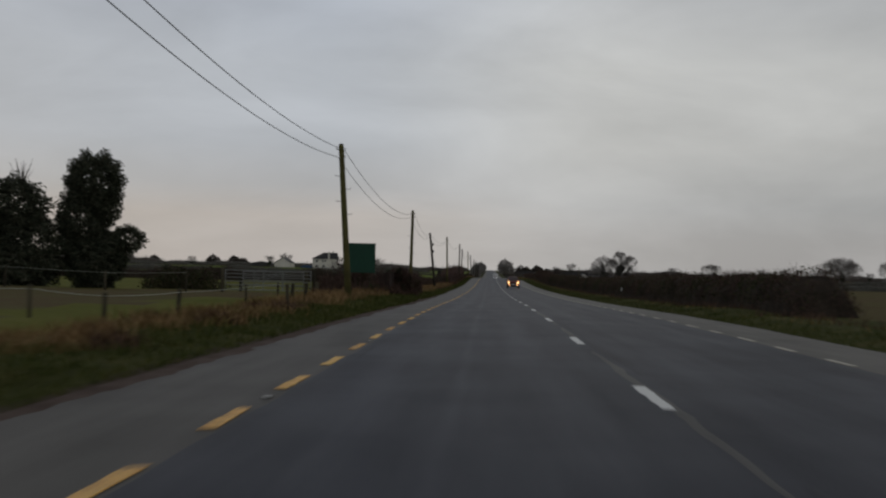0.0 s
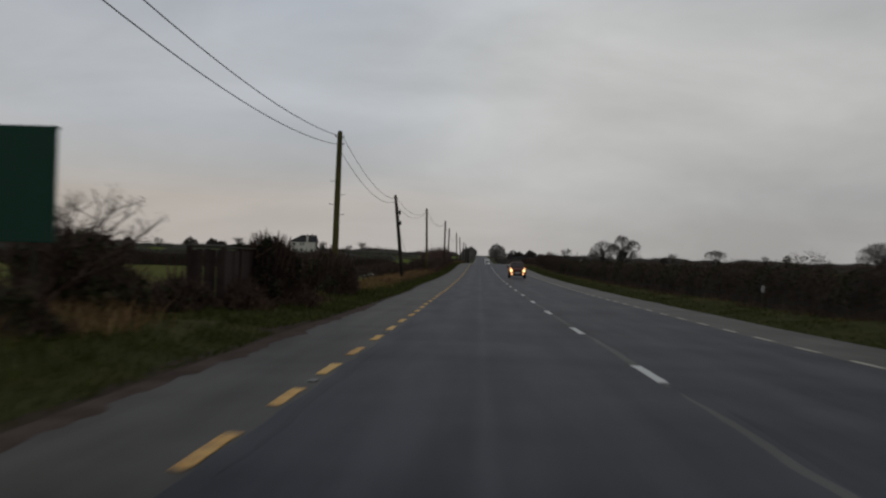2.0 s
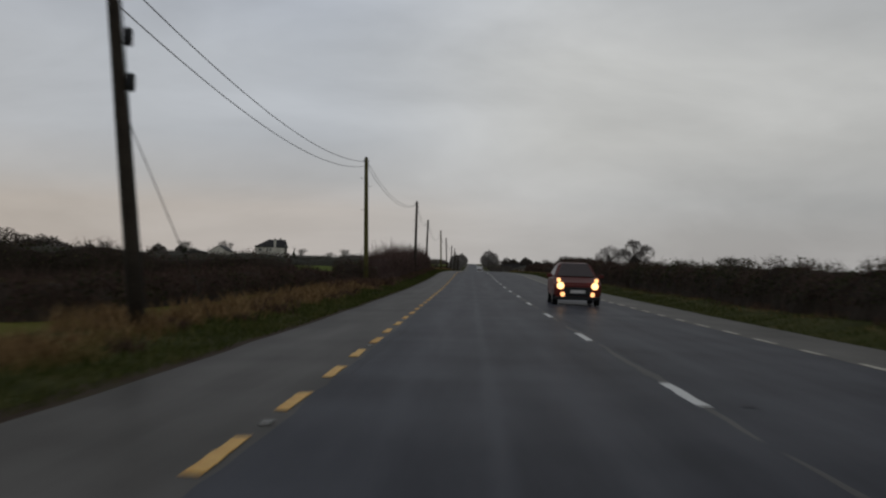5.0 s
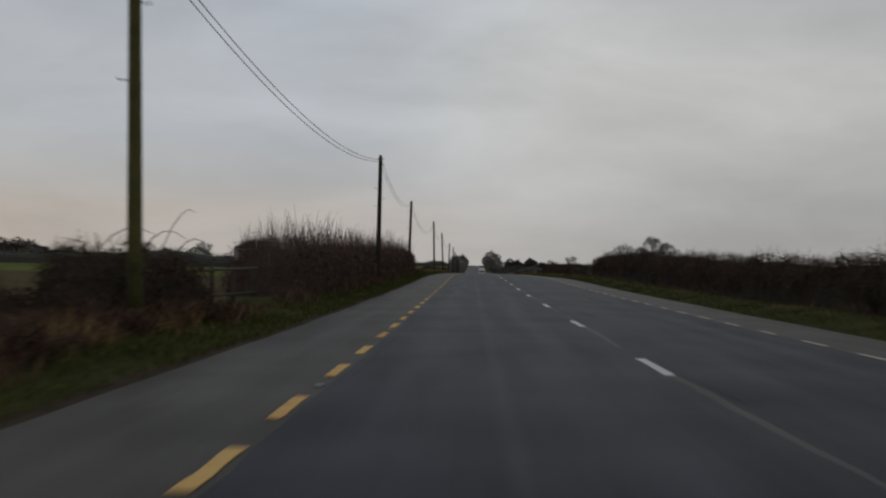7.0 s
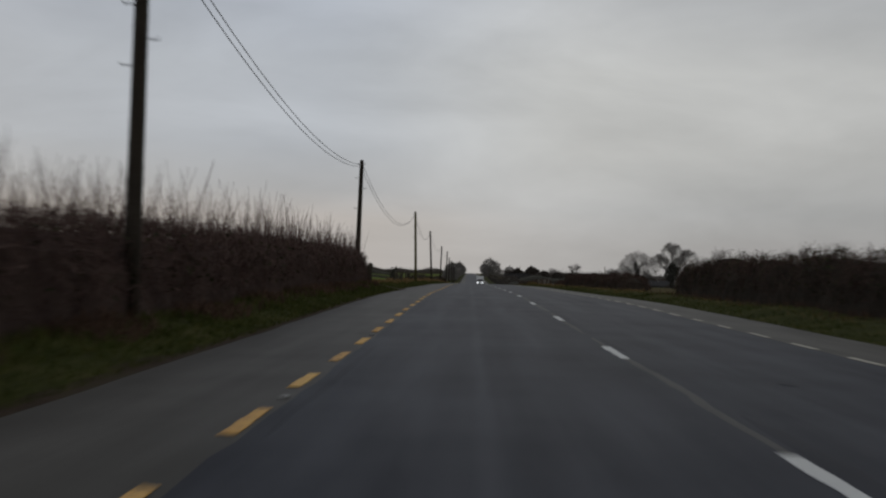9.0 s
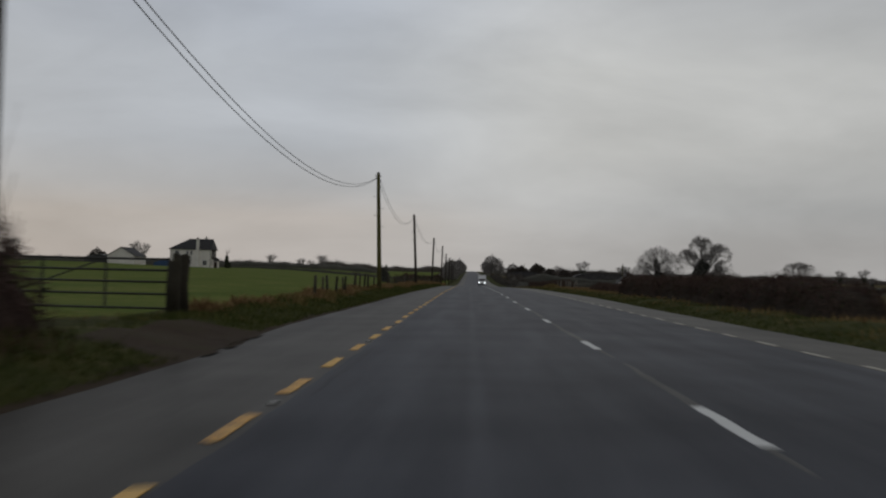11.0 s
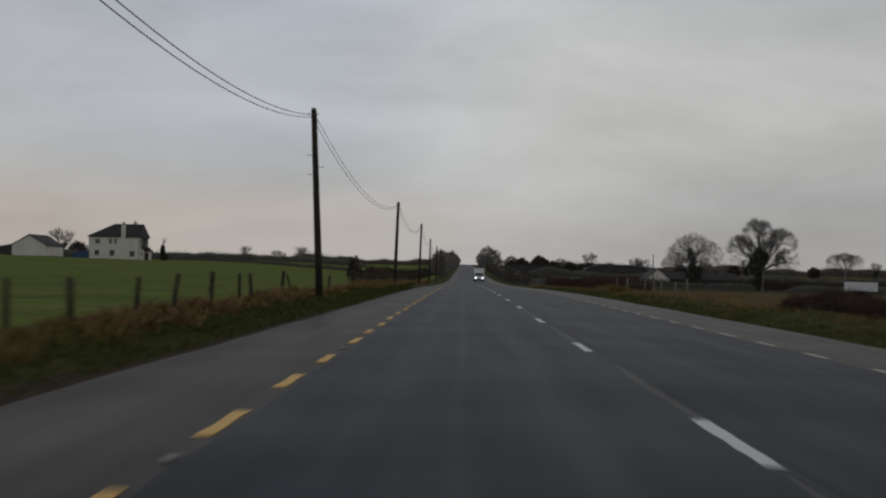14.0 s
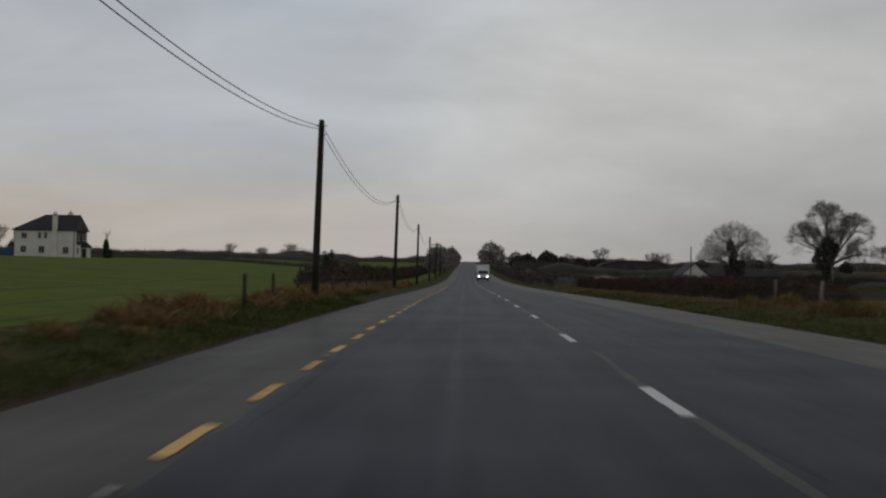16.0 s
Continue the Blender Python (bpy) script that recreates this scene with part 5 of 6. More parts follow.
fence([(-13.5, 29), (-9.4, 26.5), (-7.4, 25), (-7.5, 31.5), (-8.2, 44), (-9.4, 58)], "weathered short wooden paddock post in long grass", tape=0.9, hs=(0.56, 0.64), seed=2, sizes=0.75)
fence([(-5.9, 38.7), (-6.6, 44), (-7.0, 50), (-7.6, 58)], "dark short wooden post in russet weeds", hs=(0.6, 0.72), seed=12)
fence([(-15.5, 66), (-20, 67), (-25, 66), (-31, 65), (-38, 63)], "weathered wooden paddock post by the ivy-clad trees", tape=0.95, hs=(0.9, 1.1), seed=3)
fence([(-7.6, 119.8), (-7.6, 124.2), (-7.6, 128.3), (-7.6, 132.6), (-7.6, 136.4), (-7.6, 140.4), (-8.3, 145.5)], "weathered wooden field post in dry grass", wires=(0.5,), tape=0.88, hs=(0.46, 0.56), seed=4)
rail_y = [333.0, 336.1, 337.8, 341.0, 344.8, 345.6, 350.1, 351.5, 353.3, 356.6, 359.5, 363.8, 376.9, 379.1, 380.4, 383.3, 387.3, 390.5, 394.5, 398.4, 400.2, 406.3, 409.4, 417.6, 421.8,
          453.6, 459, 465, 471, 478, 485, 492, 499, 506]
rr = random.Random(9)
fence(sorted([(-6.25 + rr.uniform(-0.02, 0.02), y) for y in rail_y] + [(-6.48, 359.2)], key=lambda p: p[1]), "dark weathered wooden field post in dry grass", wires=(0.45, 0.7, 0.93), hs=(0.72, 0.88), seed=5, sizes=0.85, leaning={409.4: -13, 359.2: 6})

fence([(12.5, 436), (12.6, 441), (12.5, 445.7), (12.5, 449), (12.5, 453), (12.5, 463), (12.6, 470)], "silvered wooden field post in the rough pasture", wires=(0.6, 0.9), hs=(0.75, 0.9), seed=15, sizes=0.85, models=pale_post_models)


def field_gate(place, turn, width, label, mat, bars=6):
    gate = thing("field_gate", place, label, "gate")
    gate.rotation_euler = (0, 0, radians(turn))
    h = 1.2
    for i in range(bars):
        z = 0.15 + (h - 0.15) * (i / (bars - 1)) ** 0.9
        part("bar", tube_bm([(-width / 2, 0, z), (0, 0, z - 0.01), (width / 2, 0, z)], [0.024] * 3, 8), mat, gate)
    for x in (-width / 2, width / 2):
        part("end_tube", tube_bm([(x, 0, 0.1), (x, 0, h + 0.04)], [0.028, 0.028], 8), mat, gate)
    for x in (-width / 6, width / 6):
        part("upright", box_bm((0.05, 0.012, h - 0.12), (x, 0.03, 0.12 + (h - 0.12) / 2), 0.003), mat, gate)
    part("brace", tube_bm([(-width / 2, 0.03, 0.15), (width / 6, 0.03, h)], [0.018, 0.018], 6), mat, gate)
    for x in (-width / 2 - 0.16, width / 2 + 0.16):
        part("gate_post", tube_bm([(x, 0, -0.3), (x, 0, 1.3), (x, 0, 1.34)], [0.09, 0.085, 0.05], 10), M_POST, gate, "dark wooden gate post")
    return gate


field_gate((-11.8, 69.3, float(ground_z(-11.8, 69.3))), 4, 4.6, "closed galvanised steel field gate between wooden posts", M_STEEL)
field_gate((-12.4, 74.5, float(ground_z(-12.4, 74.5))), -6, 3.6, "pale steel field gate standing behind the roadside gate", M_STEEL, 5)
field_gate((-8.75, 310.6, float(ground_z(-8.75, 310.6))), -4, 4.2, "closed dull steel field gate at a muddy gateway", M_DARKSTEEL, 5)
fence([(-6.55, 310.5), (-6.5, 311.3)], "thick dark wooden gate post at a muddy gateway", hs=(1.05, 1.25), seed=21, sizes=2.2)

sign = thing("road_sign", (-6.62, 67.2, float(ground_z(-6.67, 67.2)) - 0.1), "large blank dark green sign panel on two weathered posts", "sign")
zs = 2.68 - sign.location.z
part("panel", box_bm((1.58, 0.05, 1.52), (0, 0, zs - 0.76), 0.012), M_SIGN, sign)
part("panel_rim", box_bm((1.62, 0.03, 0.05), (0, 0.012, zs + 0.0), 0.006), M_SIGN, sign)
for x in (-0.52, 0.50):
    part("post", tube_bm([(x, 0.07, -0.1), (x, 0.07, zs - 0.1)], [0.038, 0.038], 10), M_POST, sign, "weathered brown post")
for z in (0.3, 1.2):
    part("rail", box_bm((1.4, 0.03, 0.06), (0, 0.045, zs - z), 0.005), M_STEEL, sign)

# low boarded fence beside the field gateway, turning back from the road at its near end
boards = thing("board_fence", (-6.0, 79.3, float(ground_z(-6.0, 79.3))), "low dark brown boarded fence beside a gateway", "fence")
r = random.Random(77)
board_models = [joined("board", box_bm((0.022, 0.135, 1.30 + 0.012 * k), (0, 0, 0.65), 0.004), M_BOARD) for k in range(4)]
for k in range(27):
    ob = new("board", r.choice(board_models))
    ob.parent = boards
    ob.matrix_basis = pose(r.uniform(-0.004, 0.004), 0.09 + 0.142 * k, r.uniform(-0.03, 0.01), r.uniform(-0.8, 0.8), r.uniform(-0.6, 0.6), 0)
for k in range(5):
    ob = new("board", r.choice(board_models))
    ob.parent = boards
    ob.matrix_basis = pose(-0.10 - 0.142 * k, 0, r.uniform(-0.03, 0.01), r.uniform(-0.8, 0.8), r.uniform(-0.6, 0.6), 90)
for x, y in ((0.0, 0.0), (0.0, 1.95), (0.0, 3.9), (-0.78, 0.0)):
    part("post", box_bm((0.11, 0.11, 1.65), (x, y, 0.55), 0.012), M_BOARD, boards, "square brown post")
part("capping_rail", box_bm((0.13, 3.95, 0.035), (0, 1.95, 1.375), 0.008), M_POST, boards, "paler worn capping rail")
part("capping_rail", box_bm((0.76, 0.13, 0.035), (-0.45, 0, 1.380), 0.008), M_POST, boards, "paler worn capping rail")
for z in (0.35, 1.05):
    part("rail", box_bm((0.045, 3.9, 0.09), (-0.036, 1.95, z), 0.006), M_BOARD, boards)

rails = thing("rail_fence", (-7.0, 208.6, float(ground_z(-7.0, 208.6))), "dark weathered timber rails closing a gap in the hedge", "fence")
for dy in (-1.2, 2.1, 5.0, 8.4):
    part("post", tube_bm([(0, dy, -0.3), (0.02, dy, 0.5), (0, dy, 1.05), (0, dy, 1.08)], [0.07, 0.065, 0.06, 0.04], 8), M_POST, rails)
for z, a, b in ((0.92, 0.0, 0.12), (0.28, -0.02, 0.03)):
    part("rail", tube_bm([(0.07, -1.4, z + a), (0.08, 2.2, z + a + 0.06), (0.07, 8.6, z + b)], [0.035, 0.04, 0.035], 7), M_POST, rails)

marker = thing("marker_post", (10.2, 98.0, float(ground_z(10.2, 98.0))), "small pale marker plate on a post before the hedge", "marker post")
part("post", tube_bm([(0, 0, -0.2), (0, 0, 0.75)], [0.03, 0.03], 8), M_POST, marker)
part("plate", box_bm((0.11, 0.02, 0.24), (0, -0.035, 0.72), 0.005), M_FRAME, marker, "pale plate")

# ---------------------------------------------------------------- buildings


def window(parent, x, y, z, w, h, face="front"):
    """A window set into a wall: reveal frame, two panes and a sill."""
    def at(size, off):
        s, o = (size, off) if face == "front" else ((size[1], size[0], size[2]), (-off[1], off[0], off[2]))
        return s, (x + o[0], y + o[1], z + o[2])
    fr = bmesh.new()
    for size, off in (((w, 0.08, 0.07), (0, 0, h / 2)), ((w, 0.08, 0.07), (0, 0, -h / 2)), ((0.07, 0.08, h), (-w / 2, 0, 0)), ((0.07, 0.08, h), (w / 2, 0, 0)), ((0.05, 0.07, h), (0, 0, 0))):
        s, o = at(size, off)
        box_bm(s, o, 0.0, fr)
    win = part("window", fr, M_FRAME, parent, "pale window frame")
    for dx in (-w / 4, w / 4):
        s, o = at((w / 2 - 0.06, 0.03, h - 0.08), (dx, 0.0, 0))
        part("pane", box_bm(s, o), M_GLASS, win)
    s, o = at((w + 0.2, 0.18, 0.08), (0, -0.05, -h / 2 - 0.06))
    part("sill", box_bm(s, o, 0.01), M_FRAME, win)
    return win


def hip_roof_bm(w, d, rise, over, left_in, right_in):
    """A hipped roof with its eaves at 0."""
    bm = bmesh.new()
    a, b = w / 2 + over, d / 2 + over
    c = [bm.verts.new(p) for p in ((-a, -b, 0), (a, -b, 0), (a, b, 0), (-a, b, 0))]
    e = [bm.verts.new(p) for p in ((-a, -b, -0.18), (a, -b, -0.18), (a, b, -0.18), (-a, b, -0.18))]
    t = [bm.verts.new(p) for p in ((-a + left_in, 0, rise), (a - right_in, 0, rise))]
    bm.faces.new((c[0], c[1], t[1], t[0]))
    bm.faces.new((c[1], c[2], t[1]))
    bm.faces.new((c[2], c[3], t[0], t[1]))
    bm.faces.new((c[3], c[0], t[0]))
    for i in range(4):
        bm.faces.new((e[i], e[(i + 1) % 4], c[(i + 1) % 4], c[i]))
    bm.faces.new(e[::-1])
    bmesh.ops.recalc_face_normals(bm, faces=bm.faces)
    return bm


HX, HY = -87.75, 688.5
hz = float(ground_z(HX, HY - 4.5)) - 0.1
house = thing("house", (HX, HY, hz), "white-rendered two-storey house with dark hipped slate roof, beyond the field", "house")
HW, HD, HE = 12.8, 9.0, 5.75
part("wall", box_bm((HW, HD, HE), (0, 0, HE / 2), 0.03), M_RENDERWALL, house)
roof = part("roof", hip_roof_bm(HW, HD, 3.3, 0.35, 5.6, 0.5), M_SLATE, house)
roof.location = (0, 0, HE + 0.1)
for dx, dy, s in ((-1.6, -HD / 2 - 0.25, 1.0),):
    stack = part("chimney_breast", box_bm((0.9, 0.7, HE + 3.2), (2.3, -HD / 2 - 0.2, (HE + 3.2) / 2), 0.03), M_RENDERWALL, house)
    part("chimney_cap", box_bm((1.05, 0.85, 0.14), (2.3, -HD / 2 - 0.2, HE + 3.2), 0.02), M_SLATE, stack)
    for k in (-0.2, 0.2):
        part("chimney_pot", tube_bm([(2.3 + k, -HD / 2 - 0.2, HE + 3.2), (2.3 + k, -HD / 2 - 0.2, HE + 3.8)], [0.14, 0.11], 10), M_TRIM, stack)
st2 = part("chimney", box_bm((0.9, 0.7, 1.8), (3.9, 0.6, HE + 3.0), 0.03), M_RENDERWALL, house)
part("chimney_pot", tube_bm([(3.9, 0.6, HE + 3.8), (3.9, 0.6, HE + 4.3)], [0.14, 0.11], 10), M_TRIM, st2)
for x, z, w, h in ((-4.2, 4.55, 1.15, 1.2), (-0.95, 4.65, 0.65, 1.3), (0.3, 4.65, 0.65, 1.3), (-4.3, 1.75, 1.15, 1.35), (-0.5, 1.7, 1.2, 1.45), (4.55, 1.6, 1.2, 1.45)):
    window(house, x, -HD / 2, z, w, h)
for y, z in ((-2.0, 4.4), (1.6, 4.4), (-2.6, 1.6)):
    window(house, HW / 2 + 0.04, y, z, 1.1, 1.3, "side")
part("side_cladding", box_bm((0.06, HD - 2.4, 3.0), (HW / 2 + 0.03, 0, HE - 1.5), 0.01), M_TRIM, house, "dark brown cladding on the side gable")
part("downpipe", tube_bm([(-HW / 2 + 0.1, -HD / 2 - 0.06, 0.1), (-HW / 2 + 0.1, -HD / 2 - 0.06, HE)], [0.07, 0.07], 8), M_TRIM, house, "dark downpipe")
part("downpipe", tube_bm([(HW / 2 - 0.1, -HD / 2 - 0.06, 0.1), (HW / 2 - 0.1, -HD / 2 - 0.06, HE)], [0.07, 0.07], 8), M_TRIM, house, "dark downpipe")
porch = part("porch", box_bm((1.3, 2.6, 2.3), (HW / 2 + 0.65, 1.4, 1.15), 0.03), M_RENDERWALL, house)
pr = part("porch_roof", hip_roof_bm(1.5, 2.8, 0.9, 0.2, 0.6, 0.6), M_SLATE, porch)
pr.location = (HW / 2 + 0.65, 1.4, 2.45)
part("porch_door", box_bm((0.9, 0.08, 2.0), (HW / 2 + 0.65, 0.06, 1.0), 0.01), M_TRIM, porch, "dark door")


def gable_house(name, place, w, d, eave, rise, label, category, wall, roof_mat, turn=0.0, chimney=False, windows=()):
    """A gabled building: its gable faces -y before it is turned."""
    x, y, z = place
    ob = thing(name, place, label, category)
    ob.rotation_euler = (0, 0, radians(turn))
    part("wall", prism_bm([(-w / 2, 0), (w / 2, 0), (w / 2, eave), (0, eave + rise), (-w / 2, eave)], d), wall, ob)
    for s in (-1, 1):
        o = 0.35
        sl = rise / (w / 2)
        part("roof", prism_bm([(0, eave + rise + 0.04), (s * (w / 2 + o), eave - sl * o + 0.04), (s * (w / 2 + o), eave - sl * o + 0.2), (0, eave + rise + 0.22)], d + 0.6), roof_mat, ob)
    if chimney:
        part("chimney", box_bm((0.9, 0.7, 1.6), (0, d * 0.3, eave + rise + 0.5), 0.03), wall, ob)
    for wx, wz, ww, wh in windows:
        window(ob, wx, -d / 2, wz, ww, wh)
    return ob


gable_house("bungalow", (-111.2, 697, float(ground_z(-111.2, 690)) + 0.4), 8.8, 14, 2.7, 2.6, "white-rendered bungalow with a dark pitched roof", "house", M_RENDERWALL, M_SLATE)
gable_house("farm_shed", (-131, 740, float(ground_z(-131, 740)) + 0.3), 11, 10, 2.2, 1.0, "long dark farm shed with a pale low roof", "shed", M_SHED, M_GREYROOF)
tarp = thing("tarpaulin_stack", (-99.0, 700, float(ground_z(-99, 700))), "low stack under a blue tarpaulin beside the bungalow", "stack")
part("cover", prism_bm([(-4, 0), (4, 0), (3.6, 1.4), (1, 2.0), (-2, 1.9), (-3.7, 1.3)], 3.0), M_BLUE, tarp)
gable_house("white_cottage", (52.2, 716, float(ground_z(52.2, 716)) - 0.05), 6.4, 11, 1.75, 2.75, "small white gabled cottage behind the hedge", "cottage", M_RENDERWALL, M_SLATE)
gable_house("farm_shed", (68.5, 748, float(ground_z(68.5, 748)) - 0.1), 8, 24, 1.9, 1.9, "long low dark-roofed farm shed", "shed", M_SHED, M_SLATE, turn=90)



def round_barn(place, w, d, eave, rise, label):
    ob = thing("barn", place, label, "barn")
    n = 12
    arch = [(-w / 2 * math.cos(math.pi * i / n), eave + rise * math.sin(math.pi * i / n)) for i in range(n + 1)]
    part("wall", prism_bm([(-w / 2, 0)] + arch + [(w / 2, 0)], d), M_SHED, ob)
    outer = [(u * 1.03, v + 0.12) for u, v in arch]
    part("roof", prism_bm(arch + outer[::-1], d + 0.6), M_SLATE, ob)
    part("door", box_bm((w * 0.3, 0.12, eave * 0.9), (w * 0.1, -d / 2 - 0.06, eave * 0.45), 0.02), M_BLACK, ob)
    return ob


round_barn((62.0, 895, float(ground_z(62, 895)) - 0.3), 25, 14, 2.6, 2.4, "dark sheeted barn with a low rounded roof")
round_barn((25.0, 880, float(ground_z(25, 880)) - 0.3), 15, 12, 2.6, 1.8, "dark low barn with a rounded roof")
gable_house("low_shed", (25.2, 650, float(ground_z(25.2, 650)) - 0.1), 4.4, 2.4, 0.95, 0.4, "low pale shed before the barns", "shed", M_RENDERWALL, M_GREYROOF)

trailer = thing("trailer", (97.5, 681, float(ground_z(97.5, 681))), "white box trailer parked in the field", "trailer")
part("body", box_bm((7.5, 2.4, 2.2), (0, 0, 1.75), 0.06), M_TRUCKWHITE, trailer)
for x in (-1.0, 0.2):
    for s in (-1, 1):
        part("wheel", prism_bm([(0.42 * math.cos(a), 0.42 + 0.42 * math.sin(a)) for a in (2 * math.pi * i / 16 for i in range(16))], 0.25), M_RUBBER, trailer).location = (x, s * 1.1, 0)
part("drawbar", box_bm((1.6, 0.12, 0.12), (-4.4, 0, 0.6), 0.01), M_DARKSTEEL, trailer)

# ---------------------------------------------------------------- vehicles on the road
CX, CY = 3.4, 174.0


def wheel(parent, x, y, r, w):
    m = Matrix.Translation((x, y, r)) @ Matrix.Rotation(radians(90), 4, "Z")
    bm = prism_bm([(r * math.cos(a), r * math.sin(a)) for a in (2 * math.pi * i / 22 for i in range(22))], w)
    bmesh.ops.bevel(bm, geom=[e for e in bm.edges if len(e.link_faces) == 2 and e.calc_face_angle(0) > 1.0], offset=0.03, segments=2, affect="EDGES")
    bm.transform(m)
    ty = part("tyre", bm, M_RUBBER, parent)
    bm = prism_bm([(r * 0.62 * math.cos(a), r * 0.62 * math.sin(a)) for a in (2 * math.pi * i / 18 for i in range(18))], w + 0.02)
    bm.transform(m)
    part("rim", bm, M_STEEL, ty)
    return ty


car = thing("car", (CX, CY, float(road_z(CY) + crown(CX))), "small dark red hatchback facing along the road, headlamps lit", "car")
side = [(-2.0, 0.32), (-2.02, 0.62), (-1.95, 0.80), (-1.20, 0.98), (-0.95, 1.02), (1.95, 1.02), (2.0, 0.6), (1.95, 0.30)]
bm = prism_bm(side, 1.70, "x")
for v in bm.verts:
    v.co.x *= 1.0 - 0.06 * max(0.0, v.co.z - 0.7) - 0.05 * max(0.0, abs(v.co.y) - 1.4)
bmesh.ops.bevel(bm, geom=list(bm.edges), offset=0.07, segments=3, affect="EDGES")
part("body", bm, M_RED, car)
cabin = [(-1.05, 0.98), (-0.30, 1.50), (0.9, 1.54), (1.75, 1.30), (1.95, 0.98)]
bm = prism_bm(cabin, 1.56, "x")
for v in bm.verts:
    v.co.x *= 1.0 - 0.56 * max(0.0, v.co.z - 0.98)
bmesh.ops.bevel(bm, geom=list(bm.edges), offset=0.06, segments=3, affect="EDGES")
part("cabin", bm, M_RED, car)
bm = prism_bm([(-1.03, 1.02), (-0.36, 1.47), (-0.38, 1.50), (-1.06, 1.04)], 1.36, "x")
for v in bm.verts:
    v.co.x *= 1.0 - 0.62 * max(0.0, v.co.z - 0.98)
part("windscreen", bm, M_CARGLASS, car, "grey windscreen reflecting the sky")
for s in (-1, 1):
    bm = prism_bm([(-0.75, 1.06), (-0.25, 1.40), (0.9, 1.42), (1.4, 1.1)], 0.04, "x")
    for v in bm.verts:
        v.co.x += s * (0.775 - 0.44 * (v.co.z - 0.98))
    part("side_window", bm, M_CARGLASS, car)
    part("headlamp", tube_bm([(s * 0.60, -2.00, 0.70), (s * 0.60, -2.05, 0.70), (s * 0.60, -2.07, 0.70)], [0.125, 0.12, 0.09], 14), M_WARMLAMP, car, "lit warm headlamp")
    part("fog_lamp", tube_bm([(s * 0.52, -2.00, 0.40), (s * 0.52, -2.07, 0.40)], [0.085, 0.075], 12), M_FOGLAMP, car, "lit amber fog lamp")
    part("side_lamp", tube_bm([(s * 0.66, -1.86, 0.90), (s * 0.66, -1.94, 0.88)], [0.075, 0.065], 10), M_FOGLAMP, car, "lit amber side lamp")
    part("mirror", box_bm((0.2, 0.1, 0.13), (s * 0.92, -0.75, 1.05), 0.03), M_RED, car)
    for y in (-1.25, 1.3):
        wheel(car, s * 0.74, y, 0.30, 0.19)
part("grille", box_bm((0.95, 0.06, 0.30), (0, -2.02, 0.50), 0.02), M_BLACK, car)
part("bumper", box_bm((1.60, 0.14, 0.12), (0, -1.98, 0.27), 0.04), M_BLACK, car)
part("number_plate", box_bm((0.52, 0.02, 0.11), (0, -2.065, 0.50), 0.004), M_FRAME, car)

TX, TY = 3.45, 660.0
truck = thing("box_truck", (TX, TY, float(road_z(TY) + crown(TX))), "white box truck with lit headlamps on the far lane", "truck")
part("box", box_bm((2.35, 5.0, 2.15), (0, 3.3, 2.0), 0.05), M_TRUCKWHITE, truck)
bm = prism_bm([(-0.95, 0.45), (-0.95, 1.05), (-0.75, 1.25), (-0.35, 2.0), (0.75, 2.05), (0.75, 0.45)], 2.05, "x")
bmesh.ops.bevel(bm, geom=list(bm.edges), offset=0.06, segments=2, affect="EDGES")
part("cab", bm, M_TRUCKWHITE, truck)
part("windscreen", prism_bm([(-0.77, 1.28), (-0.38, 1.92), (-0.42, 1.95), (-0.81, 1.30)], 1.8, "x"), M_CARGLASS, truck)
part("chassis", box_bm((1.0, 6.4, 0.25), (0, 2.4, 0.62), 0.02), M_BLACK, truck)
part("bumper", box_bm((2.05, 0.2, 0.35), (0, -0.95, 0.48), 0.05), M_BLACK, truck)
for s in (-1, 1):
    part("headlamp", tube_bm([(s * 0.78, -0.90, 0.82), (s * 0.78, -1.03, 0.82)], [0.19, 0.17], 12), M_COLDLAMP, truck, "lit white headlamp")
    part("mirror", box_bm((0.18, 0.1, 0.35), (s * 1.2, -0.5, 1.5), 0.03), M_BLACK, truck)
    for y in (0.0, 4.3):
        wheel(truck, s * 0.92, y, 0.40, 0.26)

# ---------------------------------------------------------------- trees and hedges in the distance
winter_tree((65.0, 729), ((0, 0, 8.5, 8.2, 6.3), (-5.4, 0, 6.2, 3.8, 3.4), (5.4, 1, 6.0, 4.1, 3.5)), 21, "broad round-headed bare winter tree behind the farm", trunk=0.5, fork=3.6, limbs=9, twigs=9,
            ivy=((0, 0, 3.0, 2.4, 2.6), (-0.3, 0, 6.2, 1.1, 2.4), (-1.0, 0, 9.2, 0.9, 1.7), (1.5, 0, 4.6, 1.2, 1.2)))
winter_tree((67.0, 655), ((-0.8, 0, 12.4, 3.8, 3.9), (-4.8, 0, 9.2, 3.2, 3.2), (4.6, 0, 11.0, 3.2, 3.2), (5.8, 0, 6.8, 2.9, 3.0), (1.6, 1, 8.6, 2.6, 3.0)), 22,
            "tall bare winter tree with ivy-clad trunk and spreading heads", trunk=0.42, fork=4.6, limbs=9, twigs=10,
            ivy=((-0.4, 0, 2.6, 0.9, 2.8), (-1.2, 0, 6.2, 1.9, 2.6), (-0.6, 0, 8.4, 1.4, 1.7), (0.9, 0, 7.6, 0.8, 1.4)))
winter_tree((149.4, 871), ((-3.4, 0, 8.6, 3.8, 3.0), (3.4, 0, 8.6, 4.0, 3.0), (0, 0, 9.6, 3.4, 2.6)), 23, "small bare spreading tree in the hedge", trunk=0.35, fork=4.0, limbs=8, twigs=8)
